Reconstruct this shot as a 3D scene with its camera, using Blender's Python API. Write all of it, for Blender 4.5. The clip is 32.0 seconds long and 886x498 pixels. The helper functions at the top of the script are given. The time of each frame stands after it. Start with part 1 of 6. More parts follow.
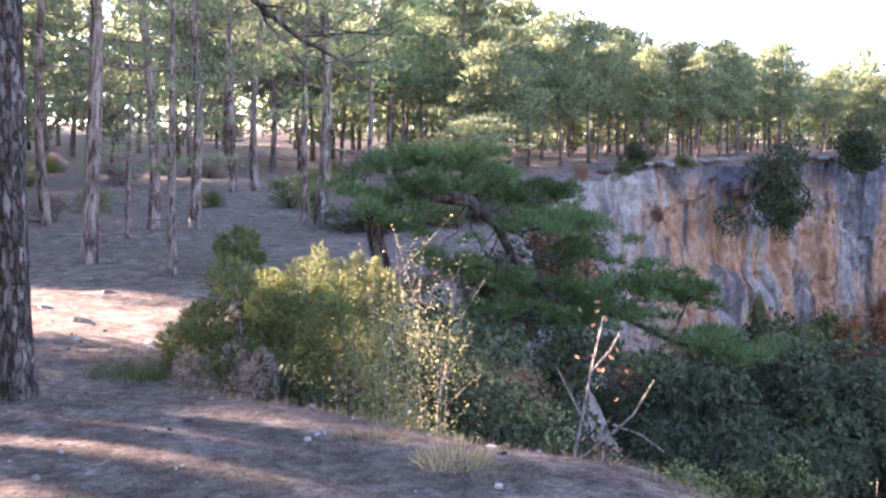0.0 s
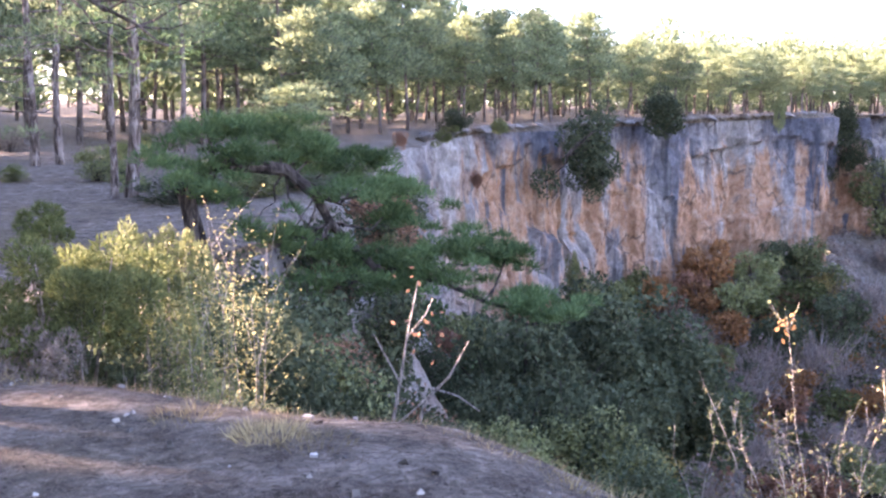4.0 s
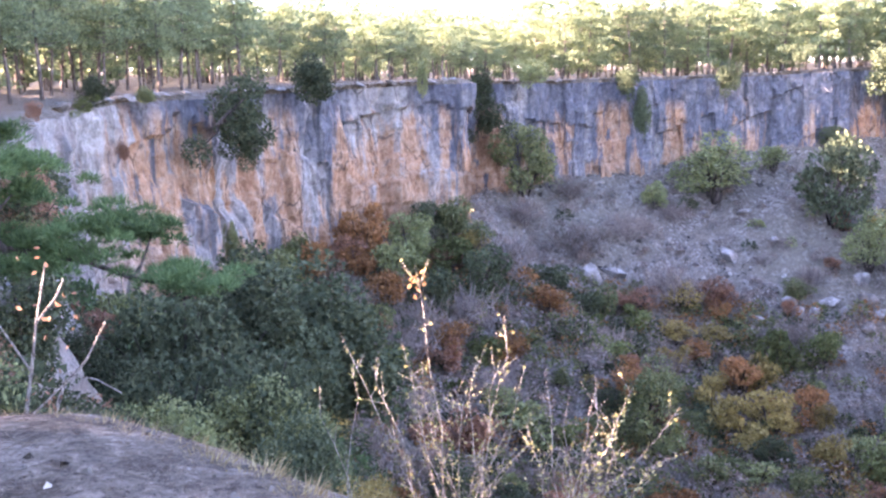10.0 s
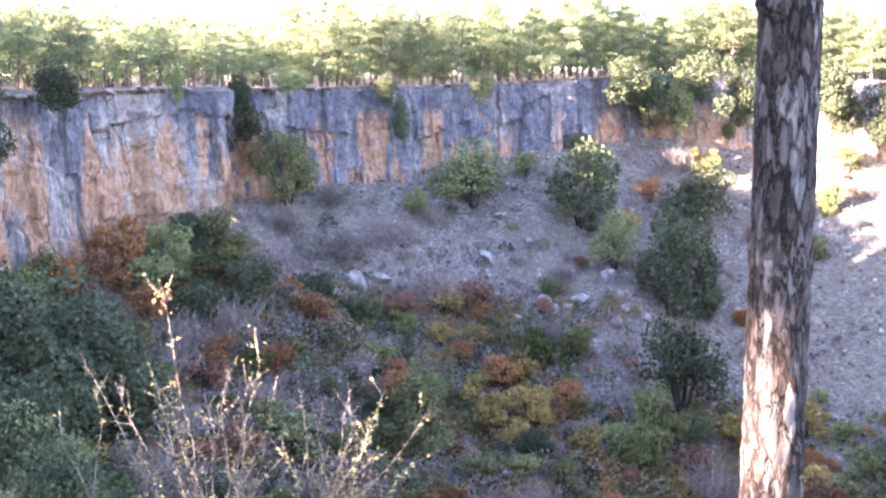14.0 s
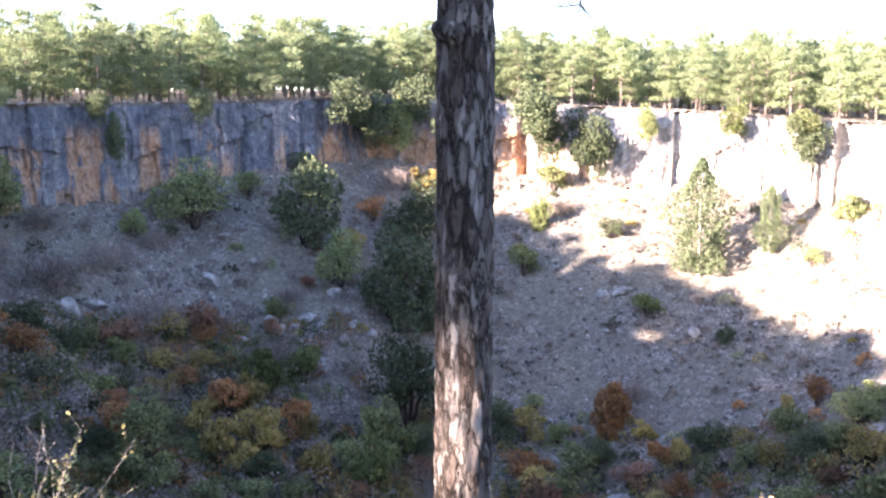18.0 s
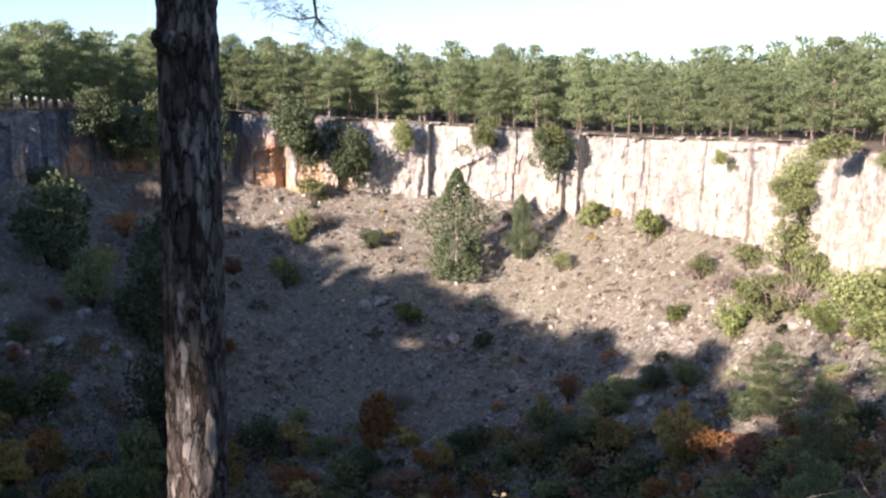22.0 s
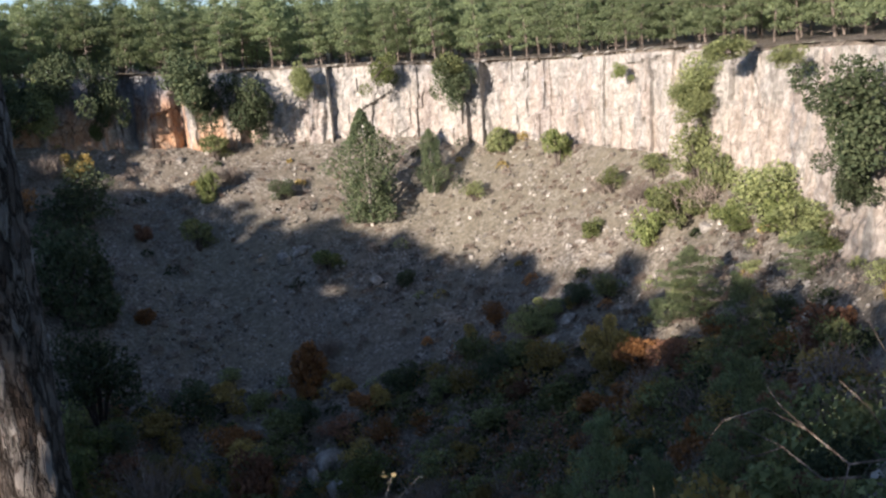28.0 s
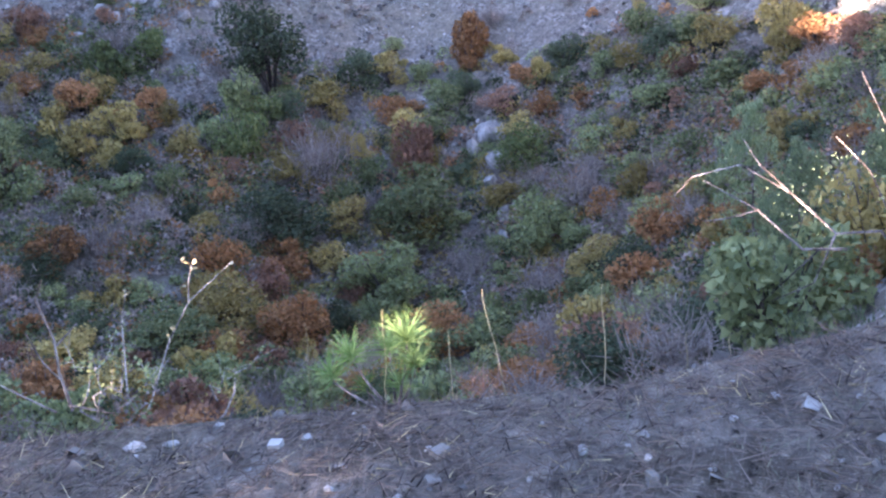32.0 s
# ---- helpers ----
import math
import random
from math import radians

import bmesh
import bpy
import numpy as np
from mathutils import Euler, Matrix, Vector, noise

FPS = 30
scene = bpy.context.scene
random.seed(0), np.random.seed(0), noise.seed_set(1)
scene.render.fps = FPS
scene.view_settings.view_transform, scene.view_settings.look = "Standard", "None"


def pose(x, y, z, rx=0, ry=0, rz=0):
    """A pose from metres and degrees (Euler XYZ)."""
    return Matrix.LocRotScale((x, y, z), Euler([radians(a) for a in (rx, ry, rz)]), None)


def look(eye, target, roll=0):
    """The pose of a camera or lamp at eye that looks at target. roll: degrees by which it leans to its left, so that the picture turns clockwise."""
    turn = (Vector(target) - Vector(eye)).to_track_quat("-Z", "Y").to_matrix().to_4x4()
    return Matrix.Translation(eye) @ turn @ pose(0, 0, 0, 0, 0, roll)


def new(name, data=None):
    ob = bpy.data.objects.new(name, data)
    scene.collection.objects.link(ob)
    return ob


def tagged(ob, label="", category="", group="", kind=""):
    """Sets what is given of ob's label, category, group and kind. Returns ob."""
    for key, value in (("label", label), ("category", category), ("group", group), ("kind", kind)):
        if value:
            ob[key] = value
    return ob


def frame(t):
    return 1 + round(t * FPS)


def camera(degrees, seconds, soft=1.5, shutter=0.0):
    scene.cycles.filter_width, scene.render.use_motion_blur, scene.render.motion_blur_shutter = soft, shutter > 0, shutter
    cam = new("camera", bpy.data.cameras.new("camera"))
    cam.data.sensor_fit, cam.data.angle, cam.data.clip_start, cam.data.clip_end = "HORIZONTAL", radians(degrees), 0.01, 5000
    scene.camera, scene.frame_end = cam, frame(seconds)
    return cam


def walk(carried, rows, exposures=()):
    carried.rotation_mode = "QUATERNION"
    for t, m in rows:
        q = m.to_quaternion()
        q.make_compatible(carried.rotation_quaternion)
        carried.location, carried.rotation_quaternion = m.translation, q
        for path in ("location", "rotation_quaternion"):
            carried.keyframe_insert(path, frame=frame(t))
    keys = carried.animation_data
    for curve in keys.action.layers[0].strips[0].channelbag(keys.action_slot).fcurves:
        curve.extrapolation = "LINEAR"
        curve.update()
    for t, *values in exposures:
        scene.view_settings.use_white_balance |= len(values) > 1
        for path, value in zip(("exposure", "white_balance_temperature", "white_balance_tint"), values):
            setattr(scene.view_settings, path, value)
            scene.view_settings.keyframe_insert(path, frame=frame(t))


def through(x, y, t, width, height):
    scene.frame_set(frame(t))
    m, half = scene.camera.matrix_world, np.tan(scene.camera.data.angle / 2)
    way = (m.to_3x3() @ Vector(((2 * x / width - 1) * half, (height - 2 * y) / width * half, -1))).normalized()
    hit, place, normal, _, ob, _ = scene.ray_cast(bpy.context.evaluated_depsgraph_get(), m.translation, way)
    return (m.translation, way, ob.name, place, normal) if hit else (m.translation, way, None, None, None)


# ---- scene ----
cam = camera(47.1, 32.0, soft=2.4)
PATH = [
    (0.0, -0.001, -0.000, 0.0, 85.43, -1.03, 0.08),
    (0.5, 0.009, -0.000, 0.0, 85.24, -0.86, -1.09),
    (1.0, 0.018, -0.000, 0.0, 85.02, -0.63, -2.35),
    (1.5, 0.028, -0.001, 0.0, 84.80, -0.55, -3.52),
    (2.0, 0.038, -0.002, 0.0, 84.52, -0.58, -4.83),
    (2.5, 0.048, -0.003, 0.0, 84.33, -0.35, -6.07),
    (3.0, 0.058, -0.004, 0.0, 84.10, -0.31, -7.43),
    (3.5, 0.068, -0.005, 0.0, 83.92, -0.24, -8.66),
    (5.5, 0.111, -0.014, 0.0, 83.06, 0.27, -14.34),
    (6.0, 0.124, -0.017, 0.0, 82.78, 0.57, -15.95),
    (6.5, 0.135, -0.021, 0.0, 82.52, 0.77, -17.45),
    (7.0, 0.147, -0.025, 0.0, 82.26, 1.07, -19.08),
    (7.5, 0.159, -0.029, 0.0, 82.06, 1.25, -20.64),
    (8.0, 0.171, -0.034, 0.0, 81.95, 1.26, -22.35),
    (8.5, 0.183, -0.039, 0.0, 81.90, 1.08, -23.98),
    (9.0, 0.195, -0.045, 0.0, 81.88, 0.94, -25.73),
    (9.5, 0.207, -0.050, 0.0, 81.86, 0.76, -27.36),
    (10.0, 0.219, -0.057, 0.0, 81.86, 0.59, -29.13),
    (10.5, 0.231, -0.064, 0.0, 81.82, 0.56, -30.88),
    (11.0, 0.244, -0.072, 0.0, 81.78, 0.54, -32.88),
    (11.5, 0.257, -0.081, 0.0, 81.75, 0.56, -34.82),
    (12.0, 0.269, -0.089, 0.0, 81.78, 0.56, -36.69),
    (12.5, 0.278, -0.096, 0.0, 81.83, 0.61, -38.10),
    (13.0, 0.286, -0.103, 0.0, 81.94, 0.66, -39.53),
    (13.5, 0.294, -0.110, 0.0, 82.03, 0.66, -40.87),
    (14.0, 0.304, -0.118, 0.0, 82.15, 0.60, -42.42),
    (14.5, 0.313, -0.126, 0.0, 82.27, 0.57, -43.99),
    (16.5, 0.353, -0.171, 0.0, 82.77, 0.18, -51.76),
    (17.0, 0.363, -0.185, 0.0, 82.89, 0.13, -53.86),
    (17.5, 0.372, -0.197, 0.0, 83.00, 0.05, -55.79),
    (18.0, 0.381, -0.210, 0.0, 83.15, 0.05, -57.79),
    (18.5, 0.388, -0.222, 0.0, 83.32, 0.04, -59.57),
    (19.0, 0.395, -0.235, 0.0, 83.49, 0.03, -61.42),
    (19.5, 0.401, -0.246, 0.0, 83.66, -0.02, -63.10),
    (20.0, 0.407, -0.259, 0.0, 83.79, 0.01, -64.88),
    (20.5, 0.413, -0.270, 0.0, 83.87, 0.00, -66.48),
    (21.0, 0.418, -0.283, 0.0, 83.90, 0.02, -68.16),
    (21.5, 0.422, -0.294, 0.0, 83.87, 0.03, -69.68),
    (22.0, 0.426, -0.305, 0.0, 83.81, 0.08, -71.23),
    (22.5, 0.430, -0.317, 0.0, 83.75, 0.06, -72.76),
    (23.0, 0.434, -0.329, 0.0, 83.67, 0.20, -74.46),
    (23.5, 0.437, -0.341, 0.0, 83.63, 0.42, -76.00),
    (24.0, 0.439, -0.353, 0.0, 83.61, 0.64, -77.54),
    (24.5, 0.441, -0.362, 0.0, 83.64, 0.96, -78.79),
    (26.5, 0.519, -0.421, 0.005, 84.24, 2.70, -78.90),
    (27.0, 0.639, -0.351, 0.027, 84.26, 3.46, -78.31),
    (27.5, 0.759, -0.325, 0.041, 83.33, 4.36, -77.54),
    (28.0, 0.877, -0.385, 0.010, 79.99, 5.99, -76.76),
    (28.5, 1.014, -0.415, -0.018, 77.68, 7.23, -75.04),
    (29.0, 1.177, -0.467, -0.026, 77.21, 8.34, -72.86),
    (29.5, 1.339, -0.658, -0.025, 74.90, 9.16, -70.82),
    (30.0, 1.438, -0.790, -0.010, 73.49, 9.05, -69.92),
    (30.5, 1.598, -0.923, -0.005, 72.97, 8.28, -70.28),
    (31.0, 1.740, -1.041, -0.002, 71.60, 7.81, -69.68),
    (31.5, 1.847, -1.177, -0.004, 66.87, 7.63, -67.83),
    (32.0, 1.877, -1.268, 0.004, 62.65, 7.88, -67.20),
]
EXPOSURES = [(0, 3.85, 6800, 42), (3, 4.0, 6800, 43), (6, 4.4, 6800, 45), (9, 4.55, 6800, 45), (11, 4.7, 6750, 44), (13, 4.72, 6750, 41), (14.5, 4.6, 6700, 38), (17, 3.95, 6450, 32), (19, 3.2, 6400, 27),
             (21, 2.15, 6300, 22), (24, 1.5, 6250, 22), (27, 1.25, 6250, 20), (28, 1.3, 6150, 16), (29, 1.22, 6150, 16), (30, 2.9, 6200, 25), (31, 4.1, 6200, 31), (32, 4.45, 6150, 34)]
walk(cam, [(t, pose(x, y, z, rx, ry, rz)) for t, x, y, z, rx, ry, rz in PATH], EXPOSURES)

# ---- light ----
SUN_YAW, SUN_EL = 65.0, 15.2
sun_dir = Vector((-math.sin(radians(SUN_YAW)) * math.cos(radians(SUN_EL)), math.cos(radians(SUN_YAW)) * math.cos(radians(SUN_EL)), math.sin(radians(SUN_EL))))
world = bpy.data.worlds.new("sky")
scene.world = world
world.use_nodes = True
wn = world.node_tree.nodes
sky = wn.new("ShaderNodeTexSky")
sky.sky_type, sky.sun_disc = "NISHITA", False
sky.sun_elevation, sky.sun_rotation = radians(SUN_EL), radians(-SUN_YAW)
sky.altitude, sky.air_density, sky.dust_density, sky.ozone_density = 1100, 1.0, 0.7, 1.5
wn["Background"].inputs[1].default_value = 0.073
world.node_tree.links.new(sky.outputs[0], wn["Background"].inputs[0])
sun = new("sun", bpy.data.lights.new("sun", "SUN"))
sun.data.energy, sun.data.angle, sun.data.color = 4.5, radians(0.6), (1.0, 0.86, 0.68)
sun.matrix_world = look(tuple(sun_dir * 200), (0, 0, 0))


# ---- materials ----
class Nodes:
    """A principled material and short ways to wire it."""

    def __init__(self, name, rough=0.9, spec=0.2):
        self.m = bpy.data.materials.new(name)
        self.m.use_nodes = True
        self.t = self.m.node_tree
        self.b = self.t.nodes["Principled BSDF"]
        self.b.inputs["Roughness"].default_value = rough
        self.b.inputs["Specular IOR Level"].default_value = spec

    def add(self, kind, **kw):
        n = self.t.nodes.new(kind)
        for k, v in kw.items():
            n.inputs[k.replace("_", " ")].default_value = v
        return n

    def link(self, a, b):
        self.t.links.new(a, b)

    def coords(self, scale=(1, 1, 1), space="Object"):
        c = self.add("ShaderNodeTexCoord")
        m = self.add("ShaderNodeMapping")
        m.inputs["Scale"].default_value = scale
        self.link(c.outputs[space], m.inputs[0])
        return m.outputs[0]

    def noise(self, vec, scale, detail=4, rough=0.6, distort=0.0):
        n = self.add("ShaderNodeTexNoise", Scale=scale, Detail=detail, Roughness=rough, Distortion=distort)
        self.link(vec, n.inputs["Vector"])
        return n.outputs["Fac"]

    def ramp(self, fac, stops):
        r = self.add("ShaderNodeValToRGB")
        e = r.color_ramp.elements
        while len(e) < len(stops):
            e.new(0.5)
        for el, (p, c) in zip(e, stops):
            el.position, el.color = p, (*c, 1) if len(c) == 3 else c
        self.link(fac, r.inputs[0])
        return r.outputs[0]

    def step(self, fac, a, b):
        r = self.add("ShaderNodeMapRange")
        r.interpolation_type = "SMOOTHSTEP"
        r.inputs["From Min"].default_value, r.inputs["From Max"].default_value = a, b
        self.link(fac, r.inputs[0])
        return r.outputs[0]

    def mix(self, fac, a, b, mode="MIX"):
        n = self.t.nodes.new("ShaderNodeMix")
        n.data_type, n.blend_type = "RGBA", mode
        for i, v in ((0, fac), (6, a), (7, b)):
            if hasattr(v, "is_linked"):
                self.link(v, n.inputs[i])
            elif i == 0:
                n.inputs[0].default_value = v
            else:
                n.inputs[i].default_value = (*v, 1)
        return n.outputs[2]

    def mul(self, a, b):
        n = self.t.nodes.new("ShaderNodeMath")
        n.operation = "MULTIPLY"
        for i, v in ((0, a), (1, b)):
            if hasattr(v, "is_linked"):
                self.link(v, n.inputs[i])
            else:
                n.inputs[i].default_value = v
        return n.outputs[0]

    def add_up(self, a, b):
        n = self.t.nodes.new("ShaderNodeMath")
        n.operation, n.use_clamp = "ADD", True
        self.link(a, n.inputs[0])
        n.inputs[1].default_value = b
        return n.outputs[0]

    def done(self, colour, bump=None, strength=0.5, dist=0.05):
        if hasattr(colour, "is_linked"):
            self.link(colour, self.b.inputs["Base Color"])
        else:
            self.b.inputs["Base Color"].default_value = (*colour, 1)
        if bump is not None:
            n = self.add("ShaderNodeBump", Strength=strength, Distance=dist)
            self.link(bump, n.inputs["Height"])
            self.link(n.outputs[0], self.b.inputs["Normal"])
        return self.m


def rock_material(name="limestone"):
    """Limestone: upright bands of cream and blue-grey, dark drips, ochre towards the foot, fractured; painted greyer
    where the wall lies in shade.
    """
    m = Nodes(name, 0.95, 0.1)

    def warped(scale, amount, wscale):
        co = m.coords(scale)
        wv = m.add("ShaderNodeTexNoise", Scale=wscale, Detail=4)
        m.link(co, wv.inputs["Vector"])
        mx = m.t.nodes.new("ShaderNodeVectorMath")
        mx.operation = "MULTIPLY_ADD"
        m.link(wv.outputs["Color"], mx.inputs[0])
        mx.inputs[1].default_value = (amount,) * 3
        m.link(co, mx.inputs[2])
        return mx.outputs[0]

    broad = m.noise(warped((0.10, 0.10, 0.045), 0.25, 1.0), 1.0, 6, 0.6)
    band = m.noise(warped((0.26, 0.26, 0.022), 0.05, 0.8), 1.0, 5, 0.6)
    drip = m.noise(warped((0.95, 0.95, 0.05), 0.06, 0.7), 1.0, 5, 0.62)
    patch = m.noise(warped((0.26, 0.26, 0.035), 0.10, 1.2), 1.0, 6, 0.62)
    fine = m.noise(m.coords((1.2, 1.2, 1.0)), 1.0, 8, 0.7, 0.3)
    blot = m.noise(warped((0.55, 0.55, 0.45), 0.5, 1.0), 1.0, 7, 0.68)
    grain = m.noise(m.coords((3.6, 3.6, 2.6)), 1.0, 8, 0.78)
    crack = m.noise(m.coords((0.55, 0.55, 0.32)), 1.0, 7, 0.7, 0.6)
    cell = m.add("ShaderNodeTexVoronoi", Scale=1.0)
    cell.feature = "DISTANCE_TO_EDGE"
    m.link(warped((0.34, 0.34, 0.17), 1.3, 0.6), cell.inputs["Vector"])
    joint = m.step(cell.outputs["Distance"], 0.028, 0.0)
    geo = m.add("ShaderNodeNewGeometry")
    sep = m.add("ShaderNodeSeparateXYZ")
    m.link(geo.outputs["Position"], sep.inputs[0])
    # the wall in shade is painted greyer and darker; the sunlit wall stays pale
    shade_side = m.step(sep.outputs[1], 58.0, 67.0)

    def shifted(fac, z0, rate):
        """A noise that grows (or, with rate below nought, falls) with height over z0."""
        r = m.add("ShaderNodeMath")
        r.operation = "MULTIPLY_ADD"
        m.link(sep.outputs[2], r.inputs[0])
        r.inputs[1].default_value, r.inputs[2].default_value = rate, -rate * z0
        t = m.add("ShaderNodeMath")
        t.operation = "ADD"
        m.link(r.outputs[0], t.inputs[0])
        m.link(fac, t.inputs[1])
        return t.outputs[0]

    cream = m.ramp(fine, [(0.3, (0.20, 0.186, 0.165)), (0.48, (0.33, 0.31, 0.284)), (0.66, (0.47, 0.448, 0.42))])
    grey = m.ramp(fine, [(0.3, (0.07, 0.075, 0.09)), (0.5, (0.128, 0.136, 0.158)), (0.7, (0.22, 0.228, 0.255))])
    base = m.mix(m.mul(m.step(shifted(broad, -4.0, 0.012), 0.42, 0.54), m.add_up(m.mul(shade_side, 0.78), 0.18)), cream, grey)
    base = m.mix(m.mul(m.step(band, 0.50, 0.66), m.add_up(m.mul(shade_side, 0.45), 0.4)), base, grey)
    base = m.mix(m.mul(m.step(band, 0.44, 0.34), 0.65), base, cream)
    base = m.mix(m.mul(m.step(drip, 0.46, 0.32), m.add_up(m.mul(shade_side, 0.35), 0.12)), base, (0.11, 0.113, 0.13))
    base = m.mix(m.mul(m.step(drip, 0.56, 0.72), 0.4), base, (0.52, 0.505, 0.485))
    och = m.ramp(fine, [(0.3, (0.30, 0.16, 0.095)), (0.5, (0.46, 0.28, 0.175)), (0.7, (0.57, 0.44, 0.33))])
    tongue = m.mul(m.step(shifted(patch, -3.2, -0.018), 0.47, 0.55), m.step(sep.outputs[2], 0.8, -1.6))
    base = m.mix(m.mul(m.mul(tongue, m.add_up(m.mul(shade_side, 0.86), 0.14)), m.step(drip, 0.36, 0.46)), base, och)
    clefts = m.mul(m.mul(m.step(sep.outputs[0], 108.0, 114.0), m.step(sep.outputs[1], 53.0, 60.0)), m.mul(m.step(sep.outputs[1], 82.0, 76.0), m.step(patch, 0.40, 0.55)))
    base = m.mix(m.mul(m.mul(clefts, m.step(sep.outputs[2], 2.0, -2.0)), 0.85), base, och)
    base = m.mix(m.mul(m.step(blot, 0.42, 0.32), 0.5), base, (0.10, 0.10, 0.105))
    base = m.mix(m.mul(m.step(crack, 0.37, 0.31), 0.8), base, (0.055, 0.05, 0.048))
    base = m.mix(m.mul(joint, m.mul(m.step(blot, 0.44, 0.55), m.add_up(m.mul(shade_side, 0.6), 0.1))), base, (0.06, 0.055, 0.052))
    return m.done(m.mix(0.6, base, m.ramp(grain, [(0.3, (0.2,) * 3), (0.7, (0.8,) * 3)]), "OVERLAY"), fine, 1.0, 0.35)


def ground_material():
    m = Nodes("needle_litter", 0.95, 0.08)
    big = m.noise(m.coords((0.35,) * 3), 1.0, 5)
    mid = m.noise(m.coords((2.6,) * 3), 1.0, 7, 0.7)
    fine = m.noise(m.coords((30,) * 3), 1.0, 6, 0.75)
    straw = m.noise(m.coords((75, 14, 30)), 1.0, 4, 0.7, 2.5)
    cross = m.noise(m.coords((13, 70, 30)), 1.0, 4, 0.7, 2.5)
    c = m.ramp(mid, [(0.32, (0.07, 0.059, 0.05)), (0.5, (0.175, 0.15, 0.125)), (0.68, (0.31, 0.275, 0.235))])
    c = m.mix(m.mul(m.step(big, 0.5, 0.66), 0.7), c, (0.15, 0.125, 0.085))
    c = m.mix(m.mul(m.step(straw, 0.55, 0.62), 0.8), c, (0.33, 0.28, 0.23))
    c = m.mix(m.mul(m.step(cross, 0.57, 0.63), 0.7), c, (0.28, 0.23, 0.18))
    c = m.mix(m.step(fine, 0.46, 0.34), c, (0.028, 0.023, 0.02))
    c = m.mix(m.step(fine, 0.68, 0.73), c, (0.46, 0.44, 0.41))
    clump = m.noise(m.coords((8.5,) * 3), 1.0, 6, 0.72, 0.6)
    c = m.mix(0.75, c, m.ramp(clump, [(0.34, (0.16,) * 3), (0.5, (0.47,) * 3), (0.64, (0.84,) * 3)]), "OVERLAY")
    return m.done(c, fine, 1.0, 0.04)


def scree_material():
    m = Nodes("scree", 0.95, 0.1)
    big = m.noise(m.coords((0.05,) * 3), 1.0, 5, 0.6)
    mid = m.noise(m.coords((0.5,) * 3), 1.0, 7, 0.72)
    tiny = m.noise(m.coords((5.0,) * 3), 1.0, 5, 0.7)
    v = m.add("ShaderNodeTexVoronoi", Scale=4.5)
    m.link(m.coords((1, 1, 1)), v.inputs["Vector"])
    stone = m.ramp(v.outputs["Color"], [(0.2, (0.11, 0.095, 0.08)), (0.5, (0.205, 0.186, 0.16)), (0.85, (0.34, 0.315, 0.28))])
    soil = m.ramp(tiny, [(0.3, (0.10, 0.087, 0.07)), (0.55, (0.19, 0.168, 0.138)), (0.75, (0.28, 0.25, 0.21))])
    c = m.mix(m.step(mid, 0.42, 0.58), soil, stone)
    c = m.mix(m.mul(m.step(big, 0.46, 0.62), 0.4), c, (0.175, 0.162, 0.115))
    mott = m.noise(m.coords((1.7,) * 3), 1.0, 7, 0.75)
    c = m.mix(0.65, c, m.ramp(mott, [(0.32, (0.18,) * 3), (0.5, (0.48,) * 3), (0.68, (0.82,) * 3)]), "OVERLAY")
    return m.done(c, tiny, 0.8, 0.12)


def leaf_material(name, dark, light, rough=0.75, spread=0.35, through=0.25):
    m = Nodes(name, rough, 0.1)
    isl = m.add("ShaderNodeNewGeometry").outputs["Random Per Island"]
    ob = m.add("ShaderNodeObjectInfo").outputs["Random"]
    c = m.mix(isl, dark, light)
    h = m.add("ShaderNodeHueSaturation")
    v = m.add("ShaderNodeMapRange")
    v.inputs["To Min"].default_value, v.inputs["To Max"].default_value = 1 - spread, 1 + spread
    m.link(ob, v.inputs[0])
    m.link(v.outputs[0], h.inputs["Value"])
    m.link(c, h.inputs["Color"])
    m.done(h.outputs[0])
    tr = m.add("ShaderNodeBsdfTranslucent")
    m.link(h.outputs[0], tr.inputs[0])
    mx = m.add("ShaderNodeMixShader")
    mx.inputs[0].default_value = through
    m.link(m.b.outputs[0], mx.inputs[1])
    m.link(tr.outputs[0], mx.inputs[2])
    m.link(mx.outputs[0], m.t.nodes["Material Output"].inputs[0])
    return m.m


def bark_material(name, dark, light, scale=1.0):
    m = Nodes(name, 0.95, 0.1)
    pl = m.noise(m.coords((9 * scale, 9 * scale, 2.2 * scale)), 1.0, 5, 0.6, 0.8)
    fi = m.noise(m.coords((40 * scale, 40 * scale, 12 * scale)), 1.0, 5, 0.7)
    c = m.ramp(pl, [(0.36, tuple(0.35 * d for d in dark)), (0.46, dark), (0.62, light)])
    c = m.mix(0.45, c, m.ramp(fi, [(0.3, (0.2,) * 3), (0.7, (0.8,) * 3)]), "OVERLAY")
    return m.done(c, pl, 0.9, 0.06)


